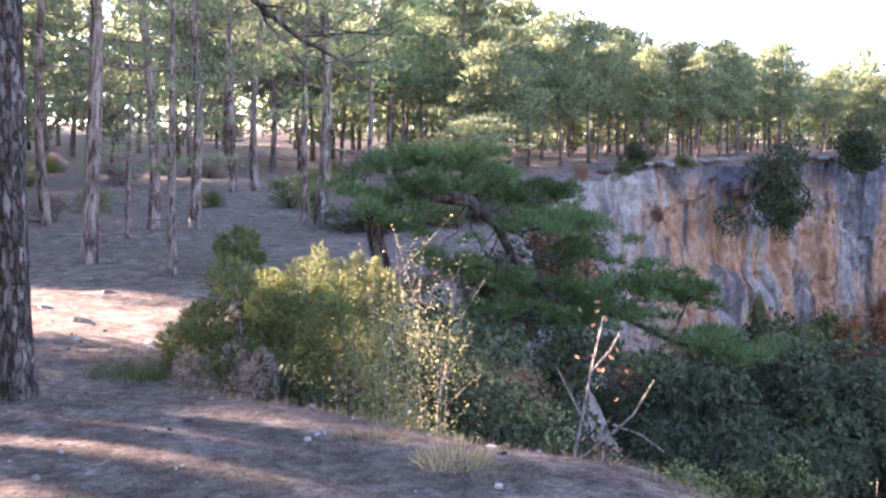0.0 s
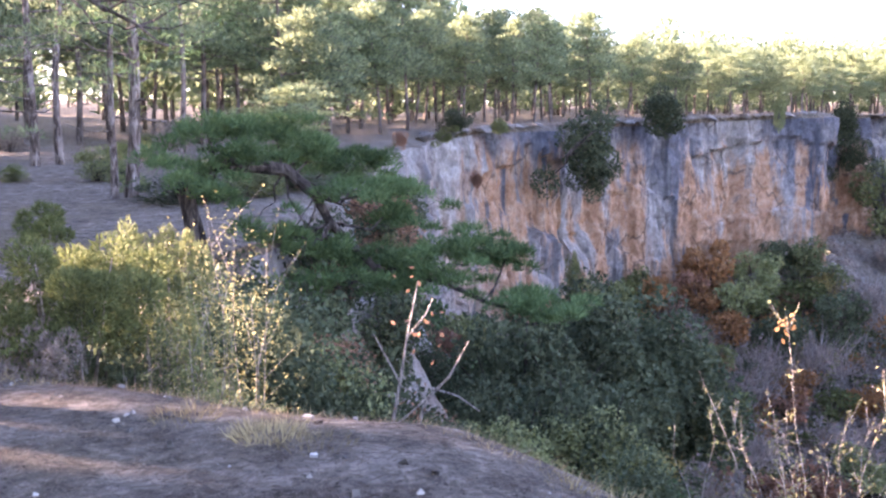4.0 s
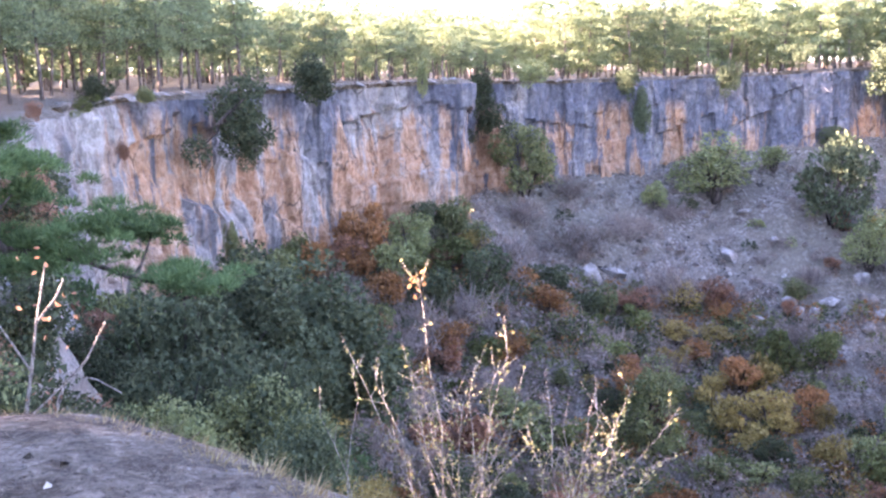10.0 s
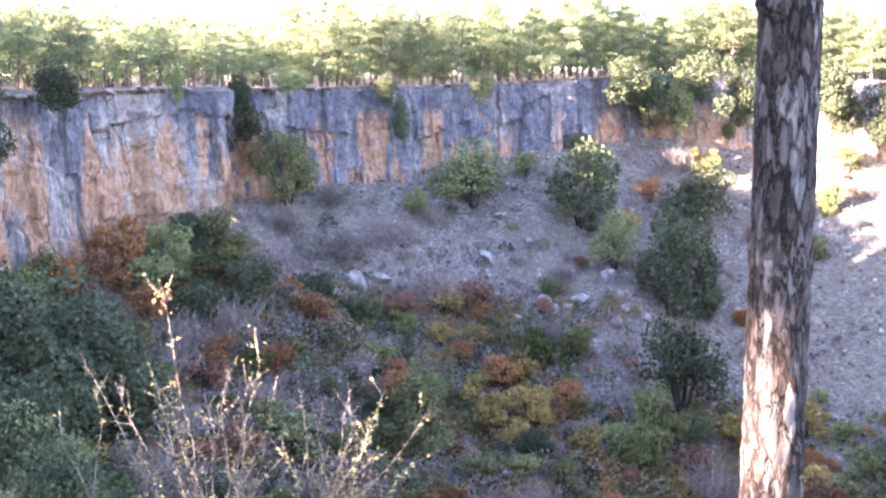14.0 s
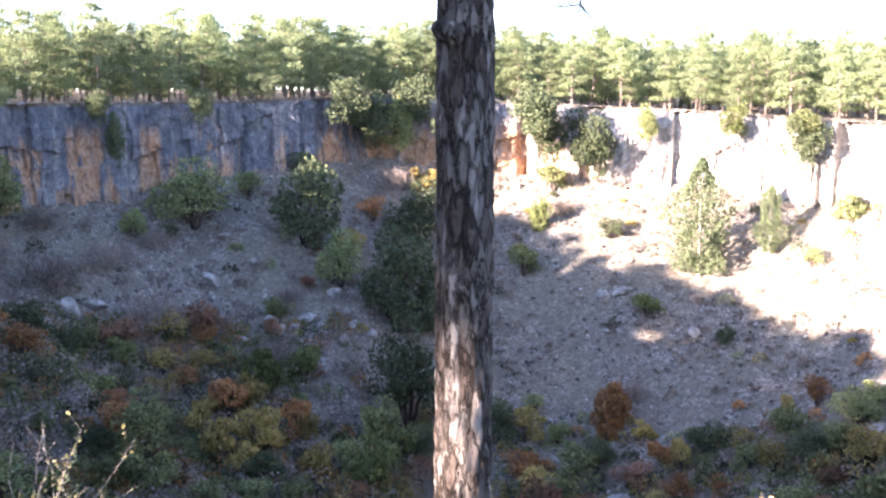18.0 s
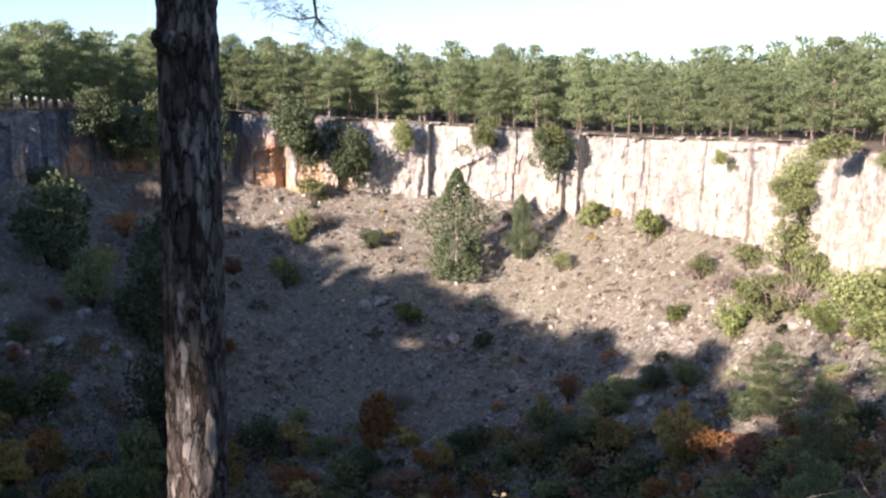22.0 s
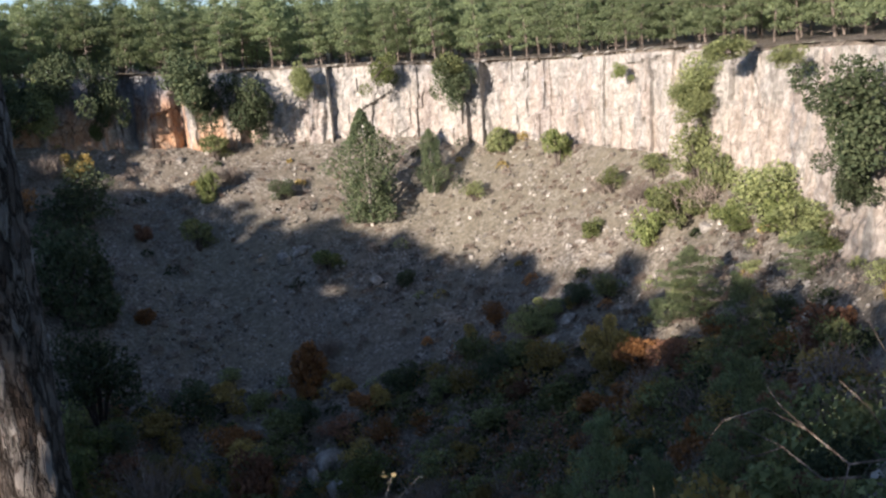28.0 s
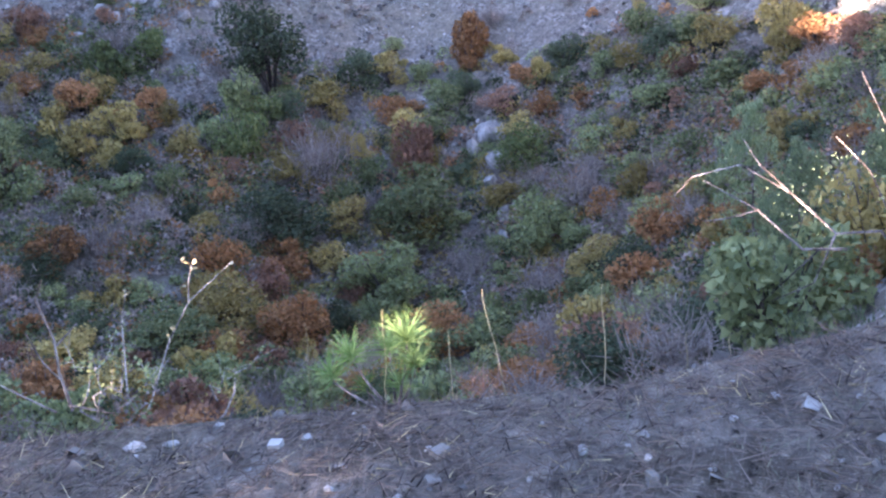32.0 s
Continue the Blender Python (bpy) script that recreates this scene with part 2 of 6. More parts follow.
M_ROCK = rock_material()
M_GROUND = ground_material()
M_SCREE = scree_material()
def plate_bark_material():
    """Old pine bark: flaking plates of many greys between dark furrows."""
    m = Nodes("plated_pine_bark", 0.95, 0.08)
    co = m.coords((27, 27, 7.5))
    wv = m.add("ShaderNodeTexNoise", Scale=0.8, Detail=5, Roughness=0.65)
    m.link(co, wv.inputs["Vector"])
    mix = m.t.nodes.new("ShaderNodeVectorMath")
    mix.operation = "MULTIPLY_ADD"
    m.link(wv.outputs["Color"], mix.inputs[0])
    mix.inputs[1].default_value = (2.4, 2.4, 2.0)
    m.link(co, mix.inputs[2])
    v = m.add("ShaderNodeTexVoronoi", Scale=1.0)
    m.link(mix.outputs[0], v.inputs["Vector"])
    ed = m.add("ShaderNodeTexVoronoi", Scale=1.0)
    ed.feature = "DISTANCE_TO_EDGE"
    m.link(mix.outputs[0], ed.inputs["Vector"])
    flake = m.noise(m.coords((40, 40, 18)), 1.0, 5, 0.7, 1.0)
    fur = m.noise(m.coords((13, 13, 2.4)), 1.0, 4, 0.6, 1.0)
    grain = m.noise(m.coords((120, 120, 45)), 1.0, 4, 0.7)
    c = m.ramp(v.outputs["Color"], [(0.2, (0.07, 0.058, 0.052)), (0.5, (0.135, 0.117, 0.108)), (0.85, (0.27, 0.248, 0.234))])
    c = m.mix(m.mul(m.step(flake, 0.54, 0.64), 0.6), c, (0.17, 0.12, 0.10))
    c = m.mix(m.mul(m.step(flake, 0.42, 0.34), 0.7), c, (0.075, 0.062, 0.056))
    c = m.mix(m.mul(m.step(ed.outputs["Distance"], 0.11, 0.02), m.step(fur, 0.62, 0.48)), c, (0.03, 0.025, 0.022))
    c = m.mix(m.step(fur, 0.40, 0.33), c, (0.035, 0.029, 0.026))
    c = m.mix(0.4, c, m.ramp(grain, [(0.3, (0.25,) * 3), (0.7, (0.75,) * 3)]), "OVERLAY")
    return m.done(c, m.mul(m.step(ed.outputs["Distance"], 0.0, 0.2), m.step(fur, 0.33, 0.5)), 1.0, 0.025)


M_PLATES = plate_bark_material()
M_BARK = bark_material("pine_bark", (0.13, 0.10, 0.085), (0.36, 0.31, 0.28))
M_BARK_FAR = bark_material("pine_bark_pale", (0.11, 0.088, 0.075), (0.25, 0.21, 0.185), 0.5)
M_WOOD = bark_material("grey_twig_wood", (0.26, 0.225, 0.20), (0.50, 0.45, 0.40), 4)
M_NEEDLE = leaf_material("pine_needles", (0.115, 0.155, 0.092), (0.34, 0.40, 0.21), spread=0.22, through=0.5)
M_NEEDLE_DARK = leaf_material("deep_green_needles", (0.06, 0.12, 0.055), (0.16, 0.25, 0.10))
M_HOLM = leaf_material("holm_oak_leaves", (0.045, 0.067, 0.038), (0.13, 0.155, 0.085))
M_JUNIPER = leaf_material("yellow_green_juniper", (0.095, 0.125, 0.05), (0.23, 0.26, 0.10))
M_YELLOW = leaf_material("yellowing_leaves", (0.24, 0.22, 0.09), (0.50, 0.45, 0.20))
M_GREEN = leaf_material("olive_leaves", (0.13, 0.16, 0.075), (0.30, 0.325, 0.145))
M_GOLD = leaf_material("golden_leaves", (0.25, 0.19, 0.07), (0.46, 0.36, 0.13))
M_ORANGE = leaf_material("orange_leaves", (0.24, 0.125, 0.06), (0.47, 0.24, 0.10))
M_RED = leaf_material("russet_leaves", (0.19, 0.11, 0.075), (0.36, 0.195, 0.125))
M_BROWN = leaf_material("bare_brown_twigs", (0.18, 0.15, 0.13), (0.37, 0.31, 0.265))
M_STRAW = leaf_material("dry_straw", (0.26, 0.20, 0.10), (0.52, 0.43, 0.25))
M_BARK_DARK = bark_material("dark_pine_bark", (0.055, 0.045, 0.04), (0.16, 0.135, 0.12))
M_STEM = bark_material("dry_stem_wood", (0.33, 0.28, 0.235), (0.55, 0.49, 0.43), 4)
M_STRAW_DULL = leaf_material("fallen_needles", (0.145, 0.108, 0.088), (0.36, 0.285, 0.235))
M_GRASS_GREY = leaf_material("grey_green_grass", (0.12, 0.13, 0.09), (0.27, 0.27, 0.19))
M_SPROUT = leaf_material("bright_pine_seedling", (0.10, 0.17, 0.045), (0.24, 0.31, 0.12))


# ---- small builders ----
def part(name, data, material, parent=None, label=""):
    """One mesh object, under a thing or part if parent is given."""
    if isinstance(data, bmesh.types.BMesh):
        me = bpy.data.meshes.new(name)
        data.to_mesh(me)
        data.free()
    elif isinstance(data, tuple):
        me = bpy.data.meshes.new(name)
        me.from_pydata([tuple(v) for v in np.asarray(data[0]).tolist()], [], [tuple(f) for f in data[1]])
    else:
        me = data
    if material and not me.materials:
        me.materials.append(material)
    ob = new(name, me)
    ob.parent = parent
    if label:
        ob["label"] = label
    return ob


def smooth(ob):
    ob.data.polygons.foreach_set("use_smooth", [True] * len(ob.data.polygons))
    return ob


def empty(name, m, label, category, group="", kind=""):
    e = new(name)
    e.matrix_world = m
    return tagged(e, label, category, group, kind)


def tube(points, radii, sides=6):
    """Vertices and faces of a bent, tapering tube."""
    P = [Vector(p) for p in points]
    V, F = [], []
    for i, p in enumerate(P):
        d = (P[min(i + 1, len(P) - 1)] - P[max(i - 1, 0)]).normalized()
        a = d.cross(Vector((0.31, 0.17, 0.93)))
        if a.length < 0.2:
            a = d.cross(Vector((1, 0, 0)))
        a.normalize()
        b = d.cross(a)
        for k in range(sides):
            w = 2 * math.pi * k / sides
            V.append(tuple(p + float(radii[i]) * (math.cos(w) * a + math.sin(w) * b)))
    for i in range(len(P) - 1):
        for k in range(sides):
            j = (k + 1) % sides
            F.append((i * sides + k, i * sides + j, (i + 1) * sides + j, (i + 1) * sides + k))
    F.append(tuple(range(sides))[::-1])
    F.append(tuple((len(P) - 1) * sides + k for k in range(sides)))
    return V, F


def join(*parts):
    V, F = [], []
    for v, f in parts:
        n = len(V)
        V.extend(v)
        F.extend([tuple(i + n for i in q) for q in f])
    return V, F


def blades(centres, ways, length, width, rng):
    """Thin triangles from centres along ways (arrays)."""
    n = len(centres)
    side = np.cross(ways, rng.normal(size=(n, 3)))
    side /= np.linalg.norm(side, axis=1)[:, None] + 1e-9
    L = np.asarray(length).reshape(-1, 1) * np.ones((n, 1))
    W = np.asarray(width).reshape(-1, 1) * np.ones((n, 1)) / 2
    V = np.empty((n, 3, 3))
    V[:, 0], V[:, 1], V[:, 2] = centres - side * W, centres + side * W, centres + ways * L
    return V.reshape(-1, 3).tolist(), [(3 * i, 3 * i + 1, 3 * i + 2) for i in range(n)]


def leaves(centres, size, rng, flat=0.0, corners=4):
    """Small leaves of four (or, far off, three) corners turned at random."""
    n = len(centres)
    a = rng.normal(size=(n, 3))
    b = rng.normal(size=(n, 3))
    a[:, 2] *= 1 - flat
    a /= np.linalg.norm(a, axis=1)[:, None]
    b -= a * (a * b).sum(1)[:, None]
    b /= np.linalg.norm(b, axis=1)[:, None]
    s = (size * rng.uniform(0.6, 1.4, n))[:, None]
    if corners == 3:
        V = np.empty((n, 3, 3))
        V[:, 0], V[:, 1], V[:, 2] = centres - a * s, centres + a * s * 0.55 - b * s * 0.75, centres + a * s * 0.55 + b * s * 0.75
        return V.reshape(-1, 3).tolist(), [(3 * i, 3 * i + 1, 3 * i + 2) for i in range(n)]
    V = np.empty((n, 4, 3))
    V[:, 0], V[:, 1], V[:, 2], V[:, 3] = centres - a * s, centres - b * s * 0.55, centres + a * s, centres + b * s * 0.55
    return V.reshape(-1, 3).tolist(), [(4 * i, 4 * i + 1, 4 * i + 2, 4 * i + 3) for i in range(n)]


# ---- the sinkhole: rim, plateau, pit ----
CX, CY, Z_BOT = 60.0, 28.0, -40.0
# (x, y, top, foot of the face, run of the face)
RIM = [
    (7.0, -3.35, -1.5, -8, 3.5), (5.6, -2.45, -1.5, -8, 3.5), (4.9, -1.72, -1.51, -8, 3.5), (4.46, -1.13, -1.53, -8, 3.5), (4.18, -0.6, -1.545, -8, 3.5), (4.0, 0.05, -1.57, -8, 3.5), (3.6, 1.06, -1.61, -8, 3.5), (2.65, 2.6, -1.62, -8, 3.5),
    (2.0, 4.0, -1.62, -8, 3.5), (1.7, 4.9, -1.62, -8, 3.5), (1.2, 5.8, -1.62, -8, 3.5), (0.1, 6.4, -1.62, -8, 3.3), (-0.9, 7.1, -1.62, -7, 3), (-2.0, 7.9, -1.66, -7, 3),
    (-2.4, 11, -1.75, -8, 3), (-1.2, 15, -1.8, -9, 3.3), (0.8, 21, -1.8, -11, 4), (2.6, 30, -1.5, -12, 4), (4.7, 45, -0.7, -12, 3), (9.4, 59.5, 0.2, -12, 1.4),
    (15.3, 66.3, 0.8, -12, 1.2), (18.0, 68.5, 0.9, -12.5, 1.2), (21.6, 71.2, 1.1, -13.5, 1.2), (22.6, 72.3, 1.1, -13.5, 1.2), (25.2, 78.2, 1.3, -13.5, 1.2),
    (32.2, 79.7, 1.6, -13, 1.2), (40.3, 82.7, 2.0, -11.5, 1.2), (47.6, 82.0, 2.3, -10.2, 1.2), (49.2, 83.0, 2.3, -10, 1.2), (52.5, 91.0, 2.4, -9.5, 1.5), (57.5, 94.1, 2.5, -9.3, 1.5),
    (70.4, 94.0, 2.6, -8.4, 1.2), (89.1, 89.1, 3.1, -6, 1.2), (101.6, 83.1, 3.7, -4.6, 1.2), (103.6, 83.4, 3.7, -4.6, 1.4),
    (113.3, 83.3, 4.4, -4, 2), (120.4, 75.2, 4.2, -5, 2), (122.4, 71.5, 4.0, -6, 1.2), (124.6, 65.7, 3.4, -6.5, 1.2), (129.7, 47.2, 2.4, -7.3, 1.2), (128.6, 29.7, 1.1, -8.4, 1.2),
    (122, 15, 0.2, -9.6, 1.2), (112.8, 6.6, 0.1, -10.2, 1.5), (109, 3.2, 0.0, -10.5, 1.5), (100, -1.7, -0.2, -11.5, 1.5), (90, -6.4, -0.8, -12, 1.5), (84.7, -7.4, -0.7, -12.5, 1.5), (64, -11.3, -0.8, -13, 2),
    (40, -13, -1.2, -12, 3), (20, -9.5, -1.4, -9, 5), (10, -6.2, -1.45, -8, 6),
]
_a = np.array([math.atan2(y - CY, x - CX) for x, y, *_ in RIM])
_o = np.argsort(_a)
RIM_A = _a[_o]
RIM_V = np.array([(math.hypot(x - CX, y - CY), t, b, r) for x, y, t, b, r in RIM])[_o]


def rim_at(a):
    """Rim radius, top, foot and run of the face at angles a round the pit's centre."""
    a = np.mod(np.asarray(a) + math.pi, 2 * math.pi) - math.pi
    A = np.concatenate((RIM_A[-1:] - 2 * math.pi, RIM_A, RIM_A[:1] + 2 * math.pi))
    return [np.interp(a, A, np.concatenate((RIM_V[-1:, k], RIM_V[:, k], RIM_V[:1, k]))) for k in range(4)]


def wob(x, y, s, seed=0.0):
    """Smooth waves in the ground, about -1 to 1."""
    return (np.sin(x * s + 1.3 + seed) * np.cos(y * s * 1.17 + 0.4 - seed) + 0.6 * np.sin(x * s * 2.3 - y * s * 1.9 + 2.1 + seed) + 0.4 * np.cos(x * s * 4.1 + y * s * 3.7 + seed)) / 2


def height(x, y):
    """Ground height of plateau and pit."""
    x, y = np.asarray(x, float), np.asarray(y, float)
    r = np.hypot(x - CX, y - CY)
    R, top, foot, run = rim_at(np.arctan2(y - CY, x - CX))
    e = r - R
    out = top + np.minimum(np.maximum(e, 0), 60) * 0.012 + np.clip(e - 50, 0, 160) * 0.05 - 0.14 * np.exp(-np.maximum(e, 0) / 0.35) + wob(x, y, 0.9) * 0.05 + wob(x, y, 0.13) * 0.25 * np.clip((e - 3) / 10, 0, 1)
    s = np.maximum(-e, 0)
    face = top - 0.14 + (foot - top) * np.clip(s / run, 0, 1)
    v = np.clip((s - run) / np.maximum(R - run, 1), 0, 1)
    g = 1 - (1 - v) ** 1.38
    inner = foot + (Z_BOT - foot) * g + (wob(x, y, 0.11) * 1.1 + wob(x, y, 0.45, 2.0) * 0.35) * np.clip(v * 8, 0, 1)
    return np.where(e >= 0, out, np.where(s < run, face, inner))


def spot(az, el, eye=(0.35, -0.2), near=1.5):
    """The place on the ground that is seen from the path at that bearing and elevation (degrees)."""
    d = np.concatenate((np.arange(1.5, 12, 0.05), np.arange(12, 400, 0.25)))
    x, y = eye[0] - np.sin(radians(az)) * d, eye[1] + np.cos(radians(az)) * d
    gap = np.where(d < near, 1.0, np.tan(radians(el)) * d - height(x, y))
    i = np.argmax(gap < 0)
    return Vector((x[i], y[i], float(height(x[i], y[i])))), float(d[i])


def spot_r(az, d, eye=(0.35, -0.2)):
    x, y = eye[0] - math.sin(radians(az)) * d, eye[1] + math.cos(radians(az)) * d
    return Vector((x, y, float(height(x, y))))


CAM_A = math.atan2(-CY, -CX)
ANG = np.unique(np.round(np.concatenate((np.arange(-math.pi, math.pi, radians(0.4)), np.arange(CAM_A - 0.2, CAM_A + 0.2, radians(0.06)))), 6))


def ring_mesh(name, rows, material):
    """A sheet over the angles ANG; rows are functions angle array -> radius array."""
    n = len(ANG)
    V, F = [], []
    for k, fn in enumerate(rows):
        r = fn(ANG)
        x, y = CX + np.cos(ANG) * r, CY + np.sin(ANG) * r
        V.append(np.stack((x, y, height(x, y)), 1))
    for k in range(len(rows) - 1):
        for i in range(n):
            j = (i + 1) % n
            F.append((k * n + i, k * n + j, (k + 1) * n + j, (k + 1) * n + i))
    return smooth(part(name, (np.concatenate(V), F), material))


outs = [0.001, 0.12, 0.25, 0.4, 0.6, 0.8, 1.05, 1.3, 1.6, 1.9, 2.2, 2.6, 3, 3.5, 4, 4.6, 5.2, 6, 7, 8, 9.5, 11, 13, 15, 18, 21, 25, 30, 36, 44, 54, 70, 100, 160, 300, 700, 1800]
ground = ring_mesh("ground", [lambda a, e=e: rim_at(a)[0] + e for e in outs], M_GROUND)
tagged(ground, "brown forest floor of pine needles, dust and small stones", "ground", kind="structure")
ins = [0.0, 0.01, 0.02, 0.035, 0.05, 0.07, 0.1, 0.13, 0.16, 0.2, 0.24, 0.28, 0.33, 0.38, 0.44, 0.5, 0.56, 0.62, 0.68, 0.75, 0.82, 0.9, 0.96, 0.999]


def in_row(v):
    return lambda a: rim_at(a)[0] - rim_at(a)[3] - v * (rim_at(a)[0] - rim_at(a)[3])


slope = ring_mesh("scree_slope", [in_row(v) for v in ins], M_SCREE)
tagged(slope, "stony grey scree slope falling into the sinkhole", "slope", kind="structure")


def chance(c, k):
    """A fixed random number from 0 to 1 for each whole number c."""
    return np.mod(np.sin(c * 12.9898 + k * 78.233) * 43758.5453, 1.0)


def slabs(u, z, f, k, bow=0.0):
    """Upright slabs of rock along the wall: each stands proud or back and is turned a little; bow bends their joints."""
    q = u * f + bow * np.sin(z * 0.35 + k) + 0.35 * np.sin(u * f * 0.7 + k)
    c = np.floor(q)
    return chance(c, k) - 0.5 + (q - c - 0.5) * (chance(c, k + 3) - 0.5) * 1.3


CLEFTS = ((-17.75, 0.5, 4.0), (-31.4, 0.55, 4.0), (-60.2, 0.32, 1.8), (-62.5, 0.3, 1.8), (-79.3, 0.16, 0.9), (-70.3, 0.14, 0.7), (-84.2, 0.16, 0.8), (-26.4, 0.25, 1.1), (-22.2, 0.22, 0.9), (-13.2, 0.3, 1.0), (-35.4, 0.2, 0.7), (-41.2, 0.25, 0.9), (-47.0, 0.2, 0.8), (-88.0, 0.3, 1.0))


def cliff():
    """The rock face round the pit, with columns, clefts and ledges; earth where the bank is gentle."""
    A = np.arange(-math.pi, math.pi, radians(0.16))
    n, K = len(A), 40
    R, top, foot, run = rim_at(A)
    u = np.concatenate(([0.0], np.cumsum(np.hypot(np.diff(np.cos(A) * R), np.diff(np.sin(A) * R)))))
    V, F = [], []
    for k in range(K + 1):
        w = k / K
        s = (run + 0.5) * w - 0.3 * (w == 0)
        z = top - 0.14 + (foot - 1.2 - top) * w
        x, y = CX + np.cos(A) * (R - s), CY + np.sin(A) * (R - s)
        tier = np.floor(z * 0.17 + 0.9 * slabs(u, z * 0, 0.11, 5.0))
        d = 1.5 * slabs(u, z, 0.13, 1.0) + 0.8 * slabs(u + 3.7 * chance(tier, 2.0), z, 0.36, 2.0 + tier, 0.05) + 0.35 * slabs(u + 1.9 * chance(tier, 4.0), z, 0.95, 7.0 + np.floor(z * 0.45), 0.12) + 0.5 * (chance(tier, 8.0) - 0.5)
        d = d + np.array([noise.noise(Vector((px * 0.25, py * 0.25, pz * 0.12))) * 0.7 + noise.noise(Vector((px * 0.9, py * 0.9, pz * 0.6 + 3))) * 0.3 + noise.noise(Vector((px * 2.6, py * 2.6, pz * 2.0))) * 0.16 for px, py, pz in zip(x, y, z)])
        far = np.clip((np.hypot(x, y) - 12) / 20, 0, 1)
        bear = np.degrees(np.arctan2(-x, y))
        for az, wide, deep in CLEFTS:
            d = d + deep * np.exp(-(((bear - az) + 0.12 * np.sin(z * 0.9 + az)) / wide) ** 2) * (0.35 + 0.65 * w)
        d = d * far * (0.3 if k == 0 else 1.0)
        V.append(np.stack((x + np.cos(A) * d, y + np.sin(A) * d, z), 1))
    for k in range(K):
        for i in range(n):
            j = (i + 1) % n
            F.append((k * n + i, k * n + j, (k + 1) * n + j, (k + 1) * n + i))
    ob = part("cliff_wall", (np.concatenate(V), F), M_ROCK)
    ob.data.materials.append(M_GROUND)
    earth = ((run > 2.6) & ((CY + np.sin(A) * R < 10.5) | (run > 4.5))).astype(int)
    ob.data.polygons.foreach_set("material_index", np.concatenate((np.ones(n, int), np.tile(earth, K - 1))))
    return ob


tagged(cliff(), "weathered limestone cliff with orange stains and dark streaks, painted greyer on its shaded side", "cliff", kind="structure")




# ---- trees ----
def pads(rng, centres, spread, per, needle, width, flat=0.3, up=0.7):
    """Flat cushions of needles round centres."""
    C, W = [], []
    for q in centres:
        k = per
        off = rng.normal(size=(k, 3)) * (spread * 0.6, spread * 0.6, spread * 0.6 * flat)
        d = rng.normal(size=(k, 3)) * (1, 1, 0.6) + (0, 0, up) + off * 0.8 / spread
        C.append(np.asarray(q) + off)
        W.append(d / np.linalg.norm(d, axis=1)[:, None])
    C, W = np.concatenate(C), np.concatenate(W)
    return blades(C, W, needle * rng.uniform(0.6, 1.25, len(C)), width, rng)


def domes(rng, centres, radius, per, needle, width, flat=0.5):
    """Rounded foliage clumps: needle sprays over the upper skin of flattened, uneven domes."""
    C, W = [], []
    for q in centres:
        r = radius * rng.uniform(0.7, 1.25)
        d = rng.normal(size=(per, 3))
        d /= np.linalg.norm(d, axis=1)[:, None]
        d[:, 2] = np.where(d[:, 2] < -0.35, -d[:, 2], d[:, 2])
        lump = 1 + 0.22 * np.sin(d[:, 0] * 5 + q[0] * 3) * np.cos(d[:, 1] * 4 + q[1] * 3)
        C.append(np.asarray(q) + d * (r, r, r * flat) * (lump * rng.uniform(0.6, 1.0, per))[:, None])
        w = d * (0.8, 0.8, 0.5) + (0, 0, 0.45) + rng.normal(size=(per, 3)) * 0.35
        W.append(w / np.linalg.norm(w, axis=1)[:, None])
    C, W = np.concatenate(C), np.concatenate(W)
    return blades(C, W, needle * rng.uniform(0.6, 1.25, len(C)), width, rng)


def pine_meshes(seed, tall=11.0, bare=0.35, wide=2.6, limbs=24, per=46, needle=0.36, width=0.15, spread=0.68, lean=0.3, sides=7, dead=3, simple=False, girth=1.0):
    """A trunk with limbs, and a crown of layered needle cushions."""
    rng = np.random.default_rng(seed)
    bend = rng.normal(size=2) * lean
    zs = np.linspace(-0.4, tall * 0.97, 4 if simple else 9)
    axis = [(bend[0] * (z / tall) ** 2 + 0.09 * math.sin(z * 0.7), bend[1] * (z / tall) ** 2 + 0.05 * math.cos(z), z) for z in zs]
    rad = [0.0145 * girth * tall * max(0.12, (1 - max(z, 0) / tall) ** 0.75) * (1.25 if z < 0.3 else 1) for z in zs]
    pieces = [tube(axis, rad, sides)]
    Q = []
    for i in range(limbs + dead):
        h = bare + (1 - bare) * (i - dead + rng.uniform(0, 0.8)) / limbs if i >= dead else bare * rng.uniform(0.55, 1)
        z0 = tall * h * 0.97
        u = max(h - bare, 0) / (1 - bare)
        reach = wide * (0.55 + 1.5 * u - 2.0 * u * u + 0.12) * rng.uniform(0.7, 1.2) if i >= dead else wide * 0.5
        reach = max(reach, 0.3)
        w = i * 2.4 + rng.uniform(-0.5, 0.5)
        t = (z0 / tall) ** 2
        p0 = np.array([bend[0] * t + 0.09 * math.sin(z0 * 0.7), bend[1] * t, z0])
        p1 = p0 + np.array([math.cos(w) * reach, math.sin(w) * reach, rng.uniform(-0.05, 0.3) * reach])
        if not simple:
            pieces.append(tube([p0, (p0 + p1) / 2 + (0, 0, -0.1 * reach), p1], [0.0045 * girth ** 2 * tall, 0.0028 * girth ** 2 * tall, 0.008], 4))
        if i >= dead:
            for f in ((1.0, 0.62) if reach < 1.5 else (1.0, 0.72, 0.45)):
                Q.append(p0 + (p1 - p0) * f + rng.normal(size=3) * (0.25, 0.25, 0.08) + (0, 0, 0.08))
    Q += [np.array([bend[0], bend[1], tall * f]) for f in (0.95, 0.99)]
    return join(*pieces), domes(rng, Q, spread, per, needle, width, 0.62)


def mesh_of(name, vf, material):
    me = bpy.data.meshes.new(name)
    me.from_pydata(vf[0], [], vf[1])
    me.materials.append(material)
    return me


